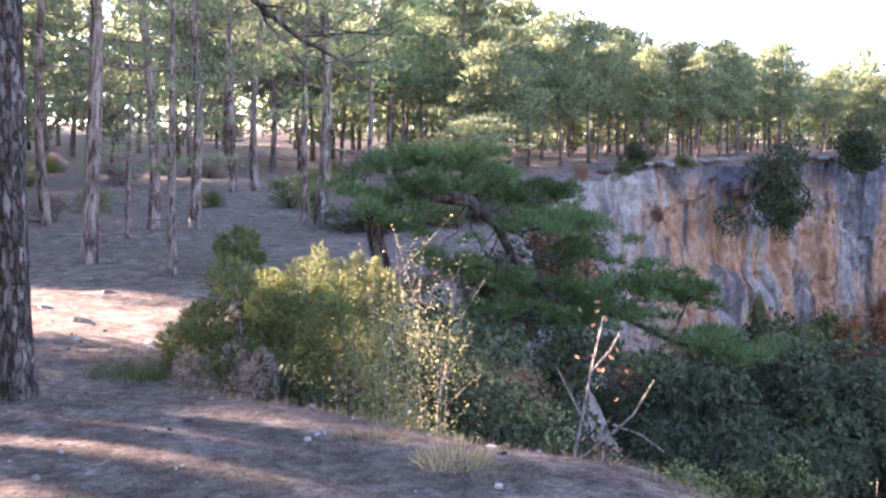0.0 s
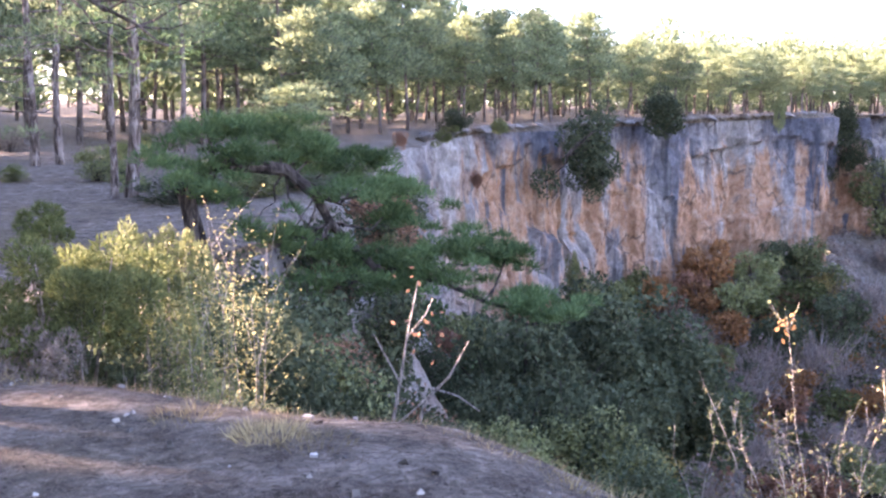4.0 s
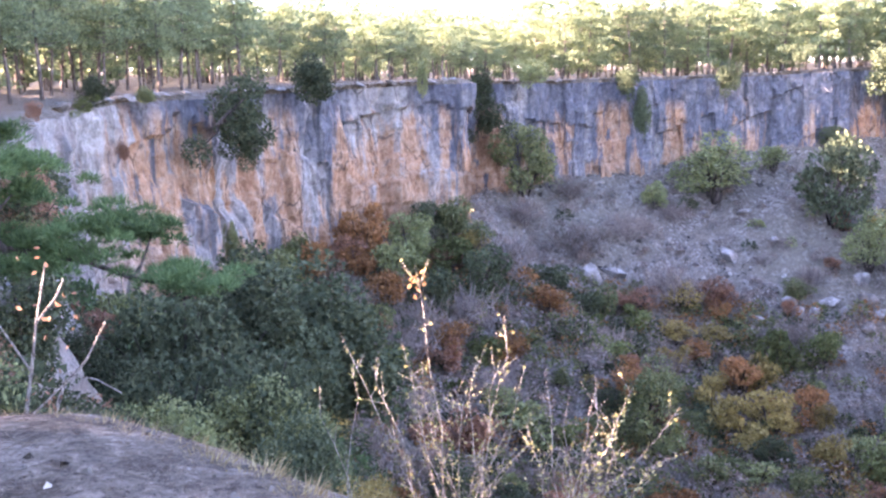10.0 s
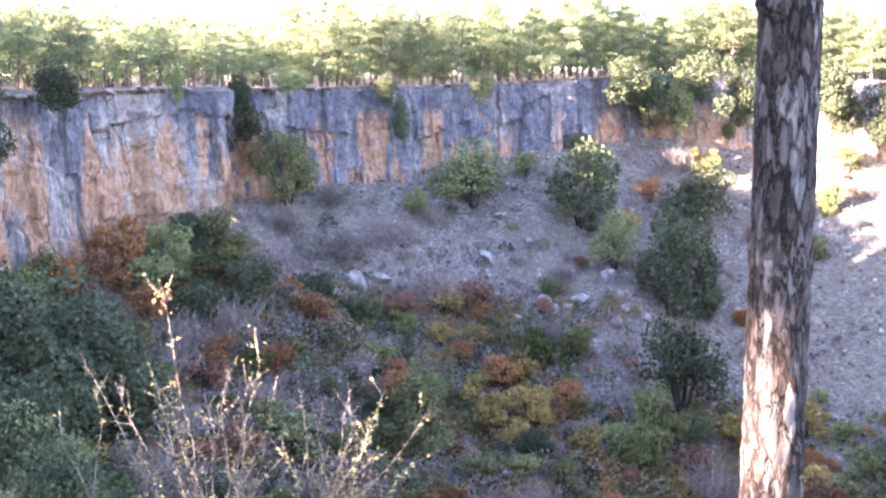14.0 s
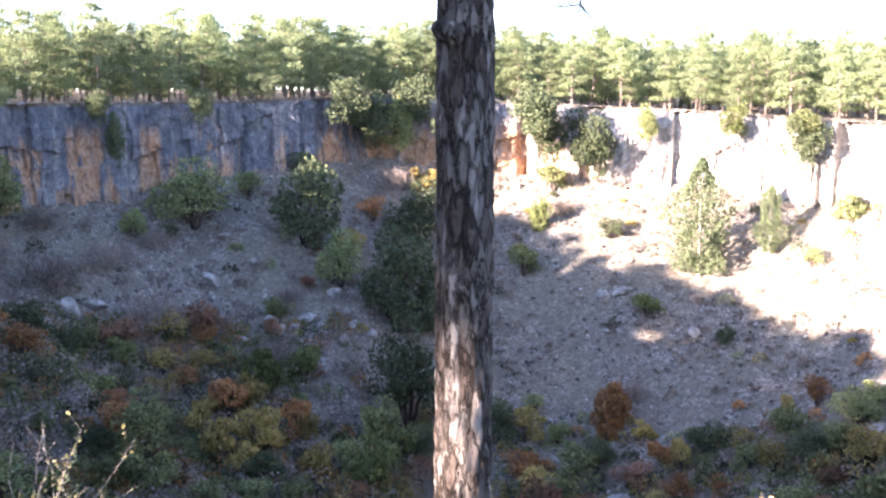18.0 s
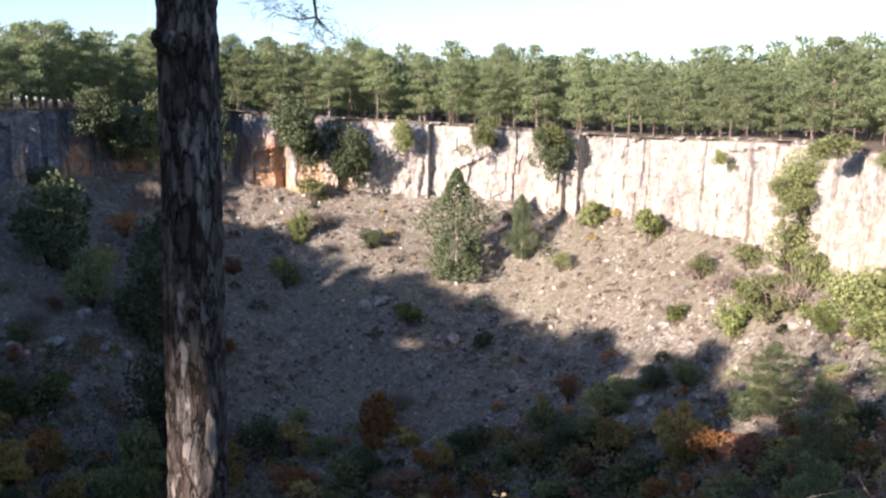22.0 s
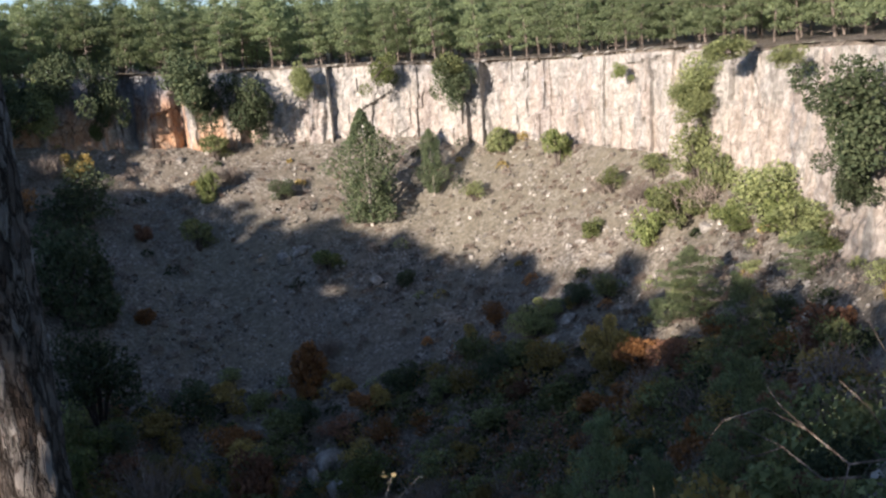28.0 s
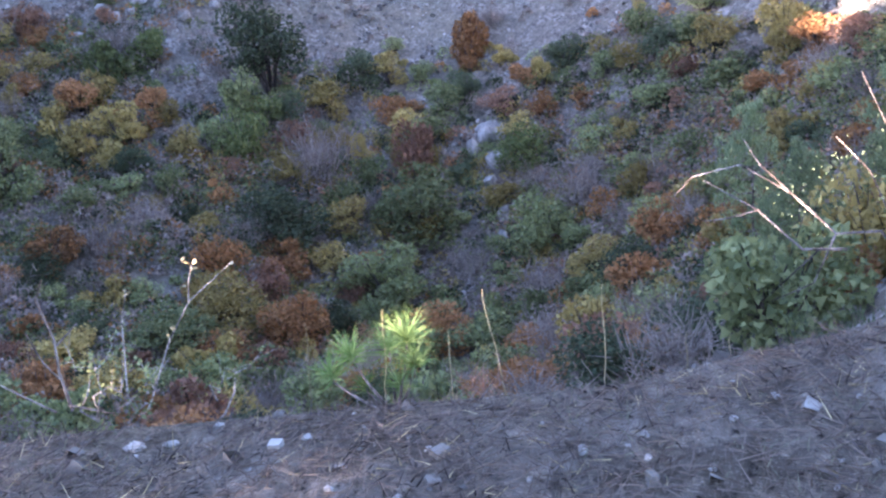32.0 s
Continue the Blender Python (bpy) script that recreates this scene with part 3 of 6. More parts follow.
def make_pine(name, tm, cm, m, label, group="pines of the rim forest"):
    e = empty(name, m, label, "tree", group)
    part("trunk", tm, None, e)
    part("crown", cm, None, e)
    return e


PINES = []
for s in range(8):
    t, c = pine_meshes(100 + s, tall=8.8 + 0.35 * s, bare=(0.10, 0.34, 0.14, 0.38, 0.08, 0.30, 0.12, 0.36)[s], wide=(2.4, 2.3, 2.6, 2.4, 2.5, 2.2, 2.5, 2.4)[s], limbs=22, per=85, needle=0.30, width=0.13, spread=0.84)
    PINES.append((mesh_of("pine_trunk", t, M_BARK_FAR), mesh_of("pine_crown", c, M_NEEDLE)))
MID = []
for s in range(3):
    t, c = pine_meshes(150 + s, tall=12.0 + s, bare=(0.26, 0.34, 0.22)[s], wide=2.9, limbs=24, per=58, needle=0.2, width=0.04, spread=0.55, sides=10, dead=4, girth=0.7)
    MID.append((mesh_of("pine_trunk", t, M_BARK), mesh_of("pine_crown", c, M_NEEDLE)))

rng = np.random.default_rng(5)


def lit_lane(x, y):
    """Lanes in the forest through which the low sun reaches the near shrubs and the path."""
    dx, dy = x + 1.5, y - 9.5
    along, across = -0.906 * dx + 0.423 * dy, 0.423 * dx + 0.906 * dy
    if 0 < along < 95 and (-6.6 < across < -4.6 or -2.4 < across < -0.5):
        return True
    return 0 < along < 70 and -8.5 < across < 3.2 and (along < 26 or abs(across) < 2.3 or (int(x * 3.1 + y * 5.7) % 5) > 0)


PINE_LABELS = ["tall pine with a bare trunk and layered green crown", "slender pine with bluish-green needles on the rim", "broad-crowned pine on the stony plateau", "young pine with a full crown to low down", "old pine with a flat-topped crown"]
# the trees that stand singly in the glade at the start of the walk
NEAR_PINES = [(16.58, -3.58, 1, 1.0), (14.36, -3.57, 0, 1.05), (15.86, -5.94, 2, 0.5), (11.02, -1.47, 1, 1.1), (8.54, -3.32, 0, 0.8), (7.60, -3.22, 2, 1.15),
              (4.64, -0.87, 1, 1.0), (17.90, -4.03, 2, 0.42), (21.98, -3.42, 0, 1.0), (12.25, -1.55, 2, 1.1), (2.75, -0.14, 0, 1.0), (24.69, -4.56, 1, 1.1)]
taken = []
for k, (az, el, v, s) in enumerate(NEAR_PINES):
    p, d = spot(az, el)
    if d > 70:
        p = spot_r(az, 62 + 5 * (k % 3))
    taken.append((p.x, p.y))
    m = Matrix.LocRotScale(p, Euler((0, 0.02 * (k % 3 - 1), k * 1.3)), (s, s, s))
    make_pine("pine_tree", *MID[v], m, "black pine with grey fissured bark and low dead limbs" if s > 0.6 else "thin young pine in the shade", "pines of the glade")
p = spot(19.91, -5.40)[0]
taken.append((p.x, p.y))
make_pine("pine_tree", *MID[1], Matrix.LocRotScale(p, Euler((0.01, 0.03, 2.0)), (1.05, 1.05, 1.1)), "tall pine with a leaning grey trunk", "pines of the glade")

spots_pine, woods = [], []
for k in range(16000):
    a = rng.uniform(-math.pi, math.pi)
    R = float(rim_at(a)[0])
    e = 2.2 + rng.uniform(0, 1) ** 1.35 * 120
    x, y = CX + math.cos(a) * (R + e), CY + math.sin(a) * (R + e)
    az = math.degrees(math.atan2(-(x - 0.3), y))
    d = math.hypot(x, y)
    if not (-112 < az < 100) or d < 15 or lit_lane(x, y) or (az > -6 and d < (34 if az < 24 else 17)):
        continue
    glade = -4 < az < 27 and (e > 20 or d < 50)
    gap = (5.5 if az < 6 else 6.6) if glade else (3.2 if az > -14 and d > 60 else 3.4) + 0.014 * e
    if any((x - p[0]) ** 2 + (y - p[1]) ** 2 < gap * gap for L in (spots_pine, woods, taken) for p in L):
        continue
    (spots_pine if (e < 13 or (az > -6 and d < 70)) and len(spots_pine) < 285 else woods).append((x, y, e, az, d))


def tree_top(x, y, e):
    """How tall the pines grow at a place: the forest's skyline across the direction of the sun, taller further back."""
    across = 0.423 * x + 0.906 * y
    return float(np.interp(across, (20, 25, 29, 30.2, 37.2, 40, 47, 55, 60, 63, 67, 70, 76, 86, 90, 96, 110, 116), (8, 11, 13, 5.0, 5.0, 12.4, 11, 8.6, 11, 10, 9.7, 8.5, 11, 10.4, 8.6, 6.9, 6.6, 6.6))) + 0.2 * (min(e, 28) - 10)


for k, (x, y, e, az, d) in enumerate(spots_pine):
    if az > -34:
        v = (1, 3, 5, 7)[int(rng.integers(4))]
        s = min(13.5, tree_top(x, y, e) * rng.uniform(0.8, 1.0)) / (8.8 + 0.35 * v)
    else:
        v = (0, 2, 4, 6, 1)[int(rng.integers(5))]
        s = rng.uniform(0.75, 1.1) * (10.0 if az > -82 else 8.6) / (8.8 + 0.35 * v)
    t, c = PINES[v]
    m = Matrix.LocRotScale((x, y, float(height(x, y))), Euler((rng.normal() * 0.03, rng.normal() * 0.03, rng.uniform(0, 6.28))), (max(s, 0.75), max(s, 0.75), s))
    make_pine("pine_tree", t, c, m, PINE_LABELS[k % 5])


def joined_woods():
    """The forest behind the first rows, too deep to count."""
    TV, TF, CV, CF = [], [], [], []
    base = [pine_meshes(300 + s, 9.6 + s * 0.5, (0.03, 0.16, 0.3)[s], 2.9, limbs=12, per=17, needle=0.6, width=0.34, spread=1.15, sides=4, dead=0, simple=True) for s in range(3)]
    nt = nc = 0
    for k, (x, y, e, az, d) in enumerate(woods):
        t, c = base[k % 3]
        s, w = (min(15.0, tree_top(x, y, e)) / 10.1 if az > -34 else 1.05) * rng.uniform(0.82, 1.04), rng.uniform(0, 6.28)
        M = np.array([[math.cos(w) * s, -math.sin(w) * s, 0], [math.sin(w) * s, math.cos(w) * s, 0], [0, 0, s]])
        o = np.array([x, y, float(height(x, y))])
        TV.append(np.array(t[0]) @ M.T + o)
        TF.extend([tuple(i + nt for i in f) for f in t[1]])
        nt += len(t[0])
        CV.append(np.array(c[0]) @ M.T + o)
        CF.extend([tuple(i + nc for i in f) for f in c[1]])
        nc += len(c[0])
    e = empty("far_woods", Matrix(), "dense pine forest standing back from the rim", "forest", kind="stuff")
    part("trunk", (np.concatenate(TV), TF), M_BARK_FAR, e)["kind"] = "stuff"
    part("crown", (np.concatenate(CV), CF), M_NEEDLE, e)["kind"] = "stuff"


joined_woods()


# ---- shrubs of the pit and the cliffs ----
def shrub_meshes(seed, n=520, leaf=0.13, tall=1.0, lobes=9, stems=9, airy=0.0):
    """A shrub one metre in radius, standing on its foot: stems, and leaves in uneven lobes."""
    rng = np.random.default_rng(seed)
    L = []
    for i in range(lobes):
        w, r = i * 2.4 + rng.uniform(-0.4, 0.4), math.sqrt(rng.uniform(0.02, 1)) * 0.62
        L.append((math.cos(w) * r, math.sin(w) * r, tall * rng.uniform(0.22, 1.55) * (1.1 - 0.5 * r), rng.uniform(0.28, 0.5)))
    pts = []
    for i in range(n):
        x, y, z, r = L[int(rng.integers(lobes))]
        d = rng.normal(size=3)
        d /= np.linalg.norm(d)
        q = np.array([x, y, z]) + d * r * rng.uniform(0.72 - airy * 0.45, 1.05) * (1, 1, 0.85 * tall ** 0.5)
        q[2] = max(q[2], 0.05)
        pts.append(q)
    pieces = []
    for i in range(stems):
        x, y, z, r = L[i % lobes]
        pieces.append(tube([(x * 0.08, y * 0.08, -0.25), (x * 0.45, y * 0.45, z * 0.5), (x, y, z + r * 0.6)], [0.035, 0.022, 0.006], 4))
        for j in range(2):
            d = rng.normal(size=3) * 0.3
            pieces.append(tube([(x * 0.45, y * 0.45, z * 0.5), (x * 0.8 + d[0], y * 0.8 + d[1], z * 0.9 + abs(d[2]))], [0.014, 0.004], 3))
    return join(*pieces), leaves(np.array(pts), leaf, rng, corners=3)


SHRUBS = [[mesh_of("shrub_" + k, vf, mt) for k, vf, mt in zip(("stems", "leaves"), shrub_meshes(40 + s, n, lf, tl, lb, 9, ar), (M_BARK_DARK, M_GREEN))]
          for s, (n, lf, tl, lb, ar) in enumerate([(1700, 0.062, 0.8, 9, 0.3), (1800, 0.062, 1.0, 10, 0.3), (1500, 0.06, 1.2, 9, 0.5), (1700, 0.062, 0.65, 9, 0.4), (3800, 0.045, 1.0, 13, 0.2), (4000, 0.045, 1.3, 14, 0.2), (5200, 0.036, 1.0, 16, 0.3), (5200, 0.036, 1.2, 18, 0.3)])]
SIZE = {}
for _, me in SHRUBS:
    co = np.array([v.co for v in me.vertices])
    SIZE[me.name] = (float(np.percentile(np.hypot(co[:, 0], co[:, 1]), 95)), float(np.percentile(co[:, 2], 98)))
TWIGGY = []
for s in range(3):
    r_ = np.random.default_rng(70 + s)
    n_ = 420
    d_ = r_.normal(size=(n_, 3)) + (0, 0, 0.9)
    d_ /= np.linalg.norm(d_, axis=1)[:, None]
    st, _ = shrub_meshes(70 + s, 4, 0.1, 0.8, 10, 12)
    TWIGGY.append([mesh_of("shrub_stems", st, M_WOOD), mesh_of("shrub_twigs", blades(r_.normal(size=(n_, 3)) * (0.42, 0.42, 0.16) + (0, 0, 0.45), d_, r_.uniform(0.35, 0.8, n_), 0.024, r_), M_BROWN)])
CONES = []
for s in range(2):
    r_ = np.random.default_rng(80 + s)
    n_ = 9000
    z_ = r_.uniform(0.05, 1, n_)
    w_ = r_.uniform(0, 6.28, n_)
    q_ = np.sqrt(r_.uniform(0.15, 1, n_)) * np.sin(np.pi * np.clip(z_ * 0.86 + 0.14, 0, 1)) ** 0.8 * (0.36 + 0.12 * np.sin(w_ * 2 + z_ * 11) + 0.05 * np.sin(w_ * 5 - z_ * 23))
    CONES.append([mesh_of("juniper_stem", tube([(0, 0, -0.1), (0, 0, 0.9)], [0.03, 0.008], 5), M_WOOD), mesh_of("juniper_leaves", leaves(np.stack((np.cos(w_) * q_ * (1 + 0.25 * np.sin(z_ * 17 + w_ * 3)), np.sin(w_) * q_ * (1 + 0.25 * np.cos(z_ * 13 - w_ * 2)), z_ * 1.0), 1), 0.0145, r_, corners=3), M_GREEN)])

CLUMPS = []
for s in range(3):
    r_ = np.random.default_rng(90 + s)
    L_ = r_.normal(size=(13, 3)) * (0.36, 0.36, 0.36)
    d_ = r_.normal(size=(4600, 3))
    d_ /= np.linalg.norm(d_, axis=1)[:, None]
    q_ = L_[r_.integers(0, 13, 4600)] + d_ * r_.uniform(0.26, 0.46, (4600, 1))
    CLUMPS.append([mesh_of("shrub_stems", join(*[tube([(0.7, 0, -0.3), tuple(v * 0.5), tuple(v)], [0.04, 0.025, 0.008], 4) for v in L_]), M_BARK_DARK), mesh_of("shrub_leaves", leaves(q_, 0.05, r_, corners=3), M_HOLM)])

KINDS = {
    "holm": (M_HOLM, "dark grey-green holm oak bush with dense small leaves", "holm oak bush"),
    "green": (M_GREEN, "olive-green deciduous shrub on the pit slope", "green shrub"),
    "gold": (M_GOLD, "golden-yellow autumn shrub on the pit slope", "golden shrub"),
    "orange": (M_ORANGE, "orange autumn shrub among grey rocks", "orange shrub"),
    "red": (M_RED, "russet-red autumn shrub on the pit slope", "russet shrub"),
    "lime": (M_JUNIPER, "yellow-green shrub catching the light", "yellow-green shrub"),
    "brown": (M_BROWN, "leafless brown thicket of thin twigs", "bare shrub"),
    "tree": (M_HOLM, "grey-green young tree alone on the stony slope", "small tree"),
    "pine": (M_NEEDLE_DARK, "dark green conifer in the shaded pit", "conifer"),
}
shrub_n = 0


NAMES = {"holm": "holm_oak", "green": "olive_shrub", "gold": "golden_shrub", "orange": "orange_shrub", "red": "russet_shrub", "lime": "juniper", "brown": "bare_shrub", "pine": "conifer", "tree": "small_tree"}


def shrub(kind, p, radius, tall=None, seed=None, sink=0.0, fine=False, clump=False):
    """One shrub on its foot p, of that radius and height in metres."""
    global shrub_n
    shrub_n += 1
    k = shrub_n if seed is None else seed
    mat, label, cat = KINDS[kind]
    src = CLUMPS[k % 3] if clump else SHRUBS[6 + k % 2] if fine else TWIGGY[k % 3] if kind == "brown" else CONES[k % 2] if tall and tall > 3.3 * radius else SHRUBS[4 + k % 2] if radius > 2.2 or kind == "holm" else SHRUBS[k % 4]
    if src in CONES:
        sc = (radius / 0.36, radius / 0.36, tall)
    elif clump:
        sc = (radius * 1.05, radius * 1.05, tall * 0.55)
    elif kind == "brown":
        sc = (radius * 1.25, radius * 1.25, (tall or radius * 1.5) / 1.2)
    else:
        wide, high = SIZE[src[1].name]
        sc = (radius / wide, radius / wide, (tall or radius * 1.5) / high)
    e = empty(NAMES[kind] if src not in CONES else "small_tree", Matrix.LocRotScale((p[0], p[1], p[2] - sink), Euler((0, 0, k * 1.7)), sc), label, cat, "shrubs of the sinkhole")
    part("woody_base", src[0], None, e)["kind"] = "stuff"
    f = part("foliage", src[1], None, e)
    f.material_slots[0].link = "OBJECT"
    f.material_slots[0].material = mat
    return e


def on_slope(kind, az, el, wide, high):
    """A shrub whose foot shows at that bearing, wide and high in degrees as seen from the path."""
    p, d = spot(az, el, near=18)
    a = math.atan2(p.y - CY, p.x - CX)
    R, top, foot, run = [float(q) for q in rim_at(a)]
    r = min(math.hypot(p.x - CX, p.y - CY), R - run - 1.2)
    x, y = CX + math.cos(a) * r, CY + math.sin(a) * r
    big = 1.15 if el < -19 else 1.0
    return shrub(kind, (x, y, float(height(x, y))), math.radians(wide) * d / 2 * big, math.radians(high) * d * big)


def on_face(kind, az, el, wide, high):
    """A shrub that grows from the rock face or the rim at that bearing; el is its middle."""
    a = np.arange(20, 170, 0.25)
    x, y = 0.35 - np.sin(radians(az)) * a, -0.2 + np.cos(radians(az)) * a
    rr = np.hypot(x - CX, y - CY) - rim_at(np.arctan2(y - CY, x - CX))[0]
    i = len(a) - 1 - np.argmax((rr < -0.6 - 0.012 * wide * a)[::-1])
    d, h = a[i], math.radians(high) * a[i]
    return shrub(kind, (x[i], y[i], math.tan(radians(el)) * d), math.radians(wide) * d * 0.53, h, clump=kind != "brown")


W = 1 / 31.4  # degrees for each unit of the lists below
for kind, az, el, w, h in [
    ("holm", -22.20, 1.27, 95, 85), ("holm", -17.77, -0.30, 110, 120), ("holm", -18.07, -2.06, 80, 80), ("holm", -31.29, 0.75, 60, 70), ("holm", -31.55, -0.80, 60, 60),
    ("green", -33.95, 1.65, 55, 45), ("holm", -39.11, 1.13, 55, 50), ("holm", -39.88, -0.43, 40, 80), ("holm", -44.60, 1.22, 42, 55), ("green", -27.80, 1.39, 25, 70),
    ("holm", -52.53, 1.43, 90, 80), ("holm", -53.91, 0.50, 90, 90), ("green", -55.15, 0.03, 70, 90), ("holm", -56.26, 1.44, 80, 80), ("holm", -47.86, 2.32, 50, 35),
    ("holm", -63.10, 0.73, 105, 95), ("holm", -64.08, -0.35, 75, 70), ("holm", -66.00, -1.00, 80, 100), ("green", -69.25, 0.17, 48, 62), ("lime", -73.61, 0.26, 55, 50),
    ("holm", -77.31, -0.75, 66, 85), ("green", -77.40, 0.20, 80, 40), ("holm", -58.51, 0.49, 60, 110), 
    ("holm", -98.07, -3.29, 130, 110), ("holm", -98.55, -5.68, 140, 140), ("holm", -98.02, -7.80, 90, 80), ("green", -95.30, -1.16, 60, 35), ("green", -91.73, -0.51, 110, 40),
    ("lime", -86.52, -1.05, 28, 25), ("red", -7.18, -0.16, 25, 30), ("red", -11.63, -2.38, 28, 30), ("lime", -9.79, 0.15, 40, 28), ("holm", -10.26, 0.84, 55, 45), ("green", -12.98, 0.59, 40, 28),
    ("green", -17.09, -7.99, 22, 90), ("green", -17.09, -8.00, 24, 100), ("lime", -57.99, -1.42, 30, 35)]:
    on_face(kind, az, el, w * W, h * W)

for kind, az, el, w, h in [
    ("green", -33.31, -4.81, 110, 115), ("green", -43.97, -5.45, 145, 110), ("holm", -50.26, -6.60, 130, 140), ("green", -46.96, -3.95, 50, 45), ("holm", -49.89, -2.33, 55, 35),
    ("holm", -56.60, -6.65, 125, 110), ("holm", -55.25, -11.34, 150, 165), ("holm", -55.80, -16.65, 150, 175), ("holm", -57.05, -11.65, 50, 130), ("green", -51.94, -8.92, 85, 95),
    ("red", -50.58, -6.91, 26, 35), ("lime", -49.91, -14.26, 70, 65), ("green", -48.34, -10.87, 55, 45), ("holm", -36.83, -11.96, 75, 50), ("green", -40.78, -5.97, 45, 45),
    ("brown", -33.57, -6.97, 60, 60), ("brown", -36.15, -5.44, 60, 40), ("brown", -41.89, -6.62, 70, 40), ("brown", -36.73, -8.63, 100, 70), ("brown", -39.32, -7.71, 80, 60),
    ("brown", -41.54, -11.23, 110, 80), ("red", -44.13, -11.23, 60, 50), ("lime", -39.91, -12.80, 60, 45), ("orange", -49.31, -17.06, 60, 60), ("lime", -55.31, -18.83, 70, 70),
    ("green", -53.89, -17.74, 80, 80), ("gold", -44.45, -18.11, 80, 80), ("green", -40.84, -18.13, 110, 130), ("gold", -49.95, -17.49, 50, 50), ("brown", -55.19, -3.62, 60, 50), ("gold", -56.66, -3.61, 50, 40),
    ("tree", -72.05, -8.23, 108, 208), ("tree", -75.72, -6.97, 46, 120), ("green", -90.7, -7.2, 95, 110), ("green", -79.69, -4.91, 52, 42), ("lime", -82.78, -5.90, 58, 62),
    ("lime", -85.66, -7.76, 45, 45), ("lime", -63.24, -5.85, 40, 55), ("brown", -64.48, -4.97, 45, 35), ("green", -62.38, -8.41, 60, 55), ("green", -89.34, -9.84, 90, 75),
    ("lime", -87.46, -10.80, 60, 60), ("green", -94.24, -9.58, 120, 90), ("lime", -92.13, -10.34, 46, 48), ("green", -96.61, -9.95, 80, 60), ("green", -92.10, -7.31, 70, 60),
    ("lime", -88.6, -9.2, 70, 55), ("lime", -90.2, -8.9, 60, 50), ("green", -93.4, -8.4, 80, 60), ("lime", -95.4, -9.3, 70, 50), ("lime", -91.6, -9.9, 44, 40), ("brown", -87.0, -8.3, 60, 40), ("orange", -78.47, -14.71, 48, 50), ("gold", -77.03, -15.21, 30, 30), ("gold", -84.56, -16.68, 70, 68), ("green", -80.51, -15.45, 90, 60), ("green", -84.90, -13.64, 60, 50),
    ("green", -97.04, -16.65, 75, 60), ("orange", -97.89, -15.26, 24, 24), ("gold", -100.44, -13.90, 50, 60), ("green", -101.67, -7.97, 60, 50), ("gold", -82.80, -13.96, 20, 25),
    ("orange", -24.18, -8.38, 90, 90), ("orange", -21.56, -10.22, 80, 80), ("orange", -18.35, -10.43, 60, 60), ("green", -20.33, -8.44, 70, 70), ("red", -22.92, -7.39, 70, 60), ("orange", -25.41, -11.90, 90, 80),
    ("brown", -27.67, -13.19, 90, 80), ("brown", -23.00, -10.90, 70, 60), ("green", -27.07, -8.74, 90, 80), ("lime", -29.32, -9.72, 80, 70), ("holm", -31.24, -10.99, 90, 90), ("green", -26.09, -10.00, 80, 70),
    ("green", -18.39, -9.17, 90, 70), ("lime", -19.96, -9.86, 60, 60), ("holm", -28.33, -11.93, 90, 80), ("brown", -30.26, -12.89, 110, 90), ("brown", -26.67, -14.44, 110, 90), ("green", -24.72, -13.78, 90, 80),
    ("brown", -32.52, -9.72, 90, 80), ("green", -29.33, -7.49, 80, 60), ("holm", -27.42, -6.84, 70, 60), ("gold", -30.61, -8.77, 60, 50), ("orange", -29.28, -14.46, 80, 70), ("green", -22.75, -14.37, 110, 100),
    ("orange", -67.49, -16.79, 72, 85), ("gold", -71.41, -18.88, 40, 60), ("orange", -71.37, -20.59, 45, 50), ("gold", -85.02, -17.55, 75, 75),
    ("lime", -47.41, -14.68, 80, 80), ("orange", -45.72, -16.09, 80, 70), ("gold", -47.27, -18.06, 90, 80), ("lime", -53.85, -20.31, 80, 80), ("brown", -57.67, -22.09, 100, 110),
    ("gold", -60.22, -21.62, 36, 60), ("gold", -62.49, -22.02, 30, 55), ("red", -63.79, -22.88, 80, 90), ("green", -63.18, -26.01, 150, 110), ("holm", -54.81, -25.05, 150, 100),
    ("green", -70.77, -27.99, 120, 110), ("lime", -70.02, -23.12, 90, 80), ("brown", -73.52, -25.72, 90, 100), ("gold", -76.64, -25.34, 60, 70), ("orange", -78.26, -34.44, 120, 100),
    ("gold", -74.20, -29.25, 110, 70), ("orange", -76.87, -31.30, 60, 50), ("holm", -78.51, -30.75, 70, 60), ("gold", -74.66, -31.80, 60, 60), ("orange", -63.32, -32.49, 130, 90),
    ("green", -67.33, -32.39, 90, 80), ("green", -47.30, -29.61, 150, 100), ("orange", -54.63, -30.85, 120, 100), ("gold", -50.69, -29.25, 130, 110), ("green", -60.60, -29.46, 140, 100)]:
    on_slope(kind, az, el, w * W, h * W)

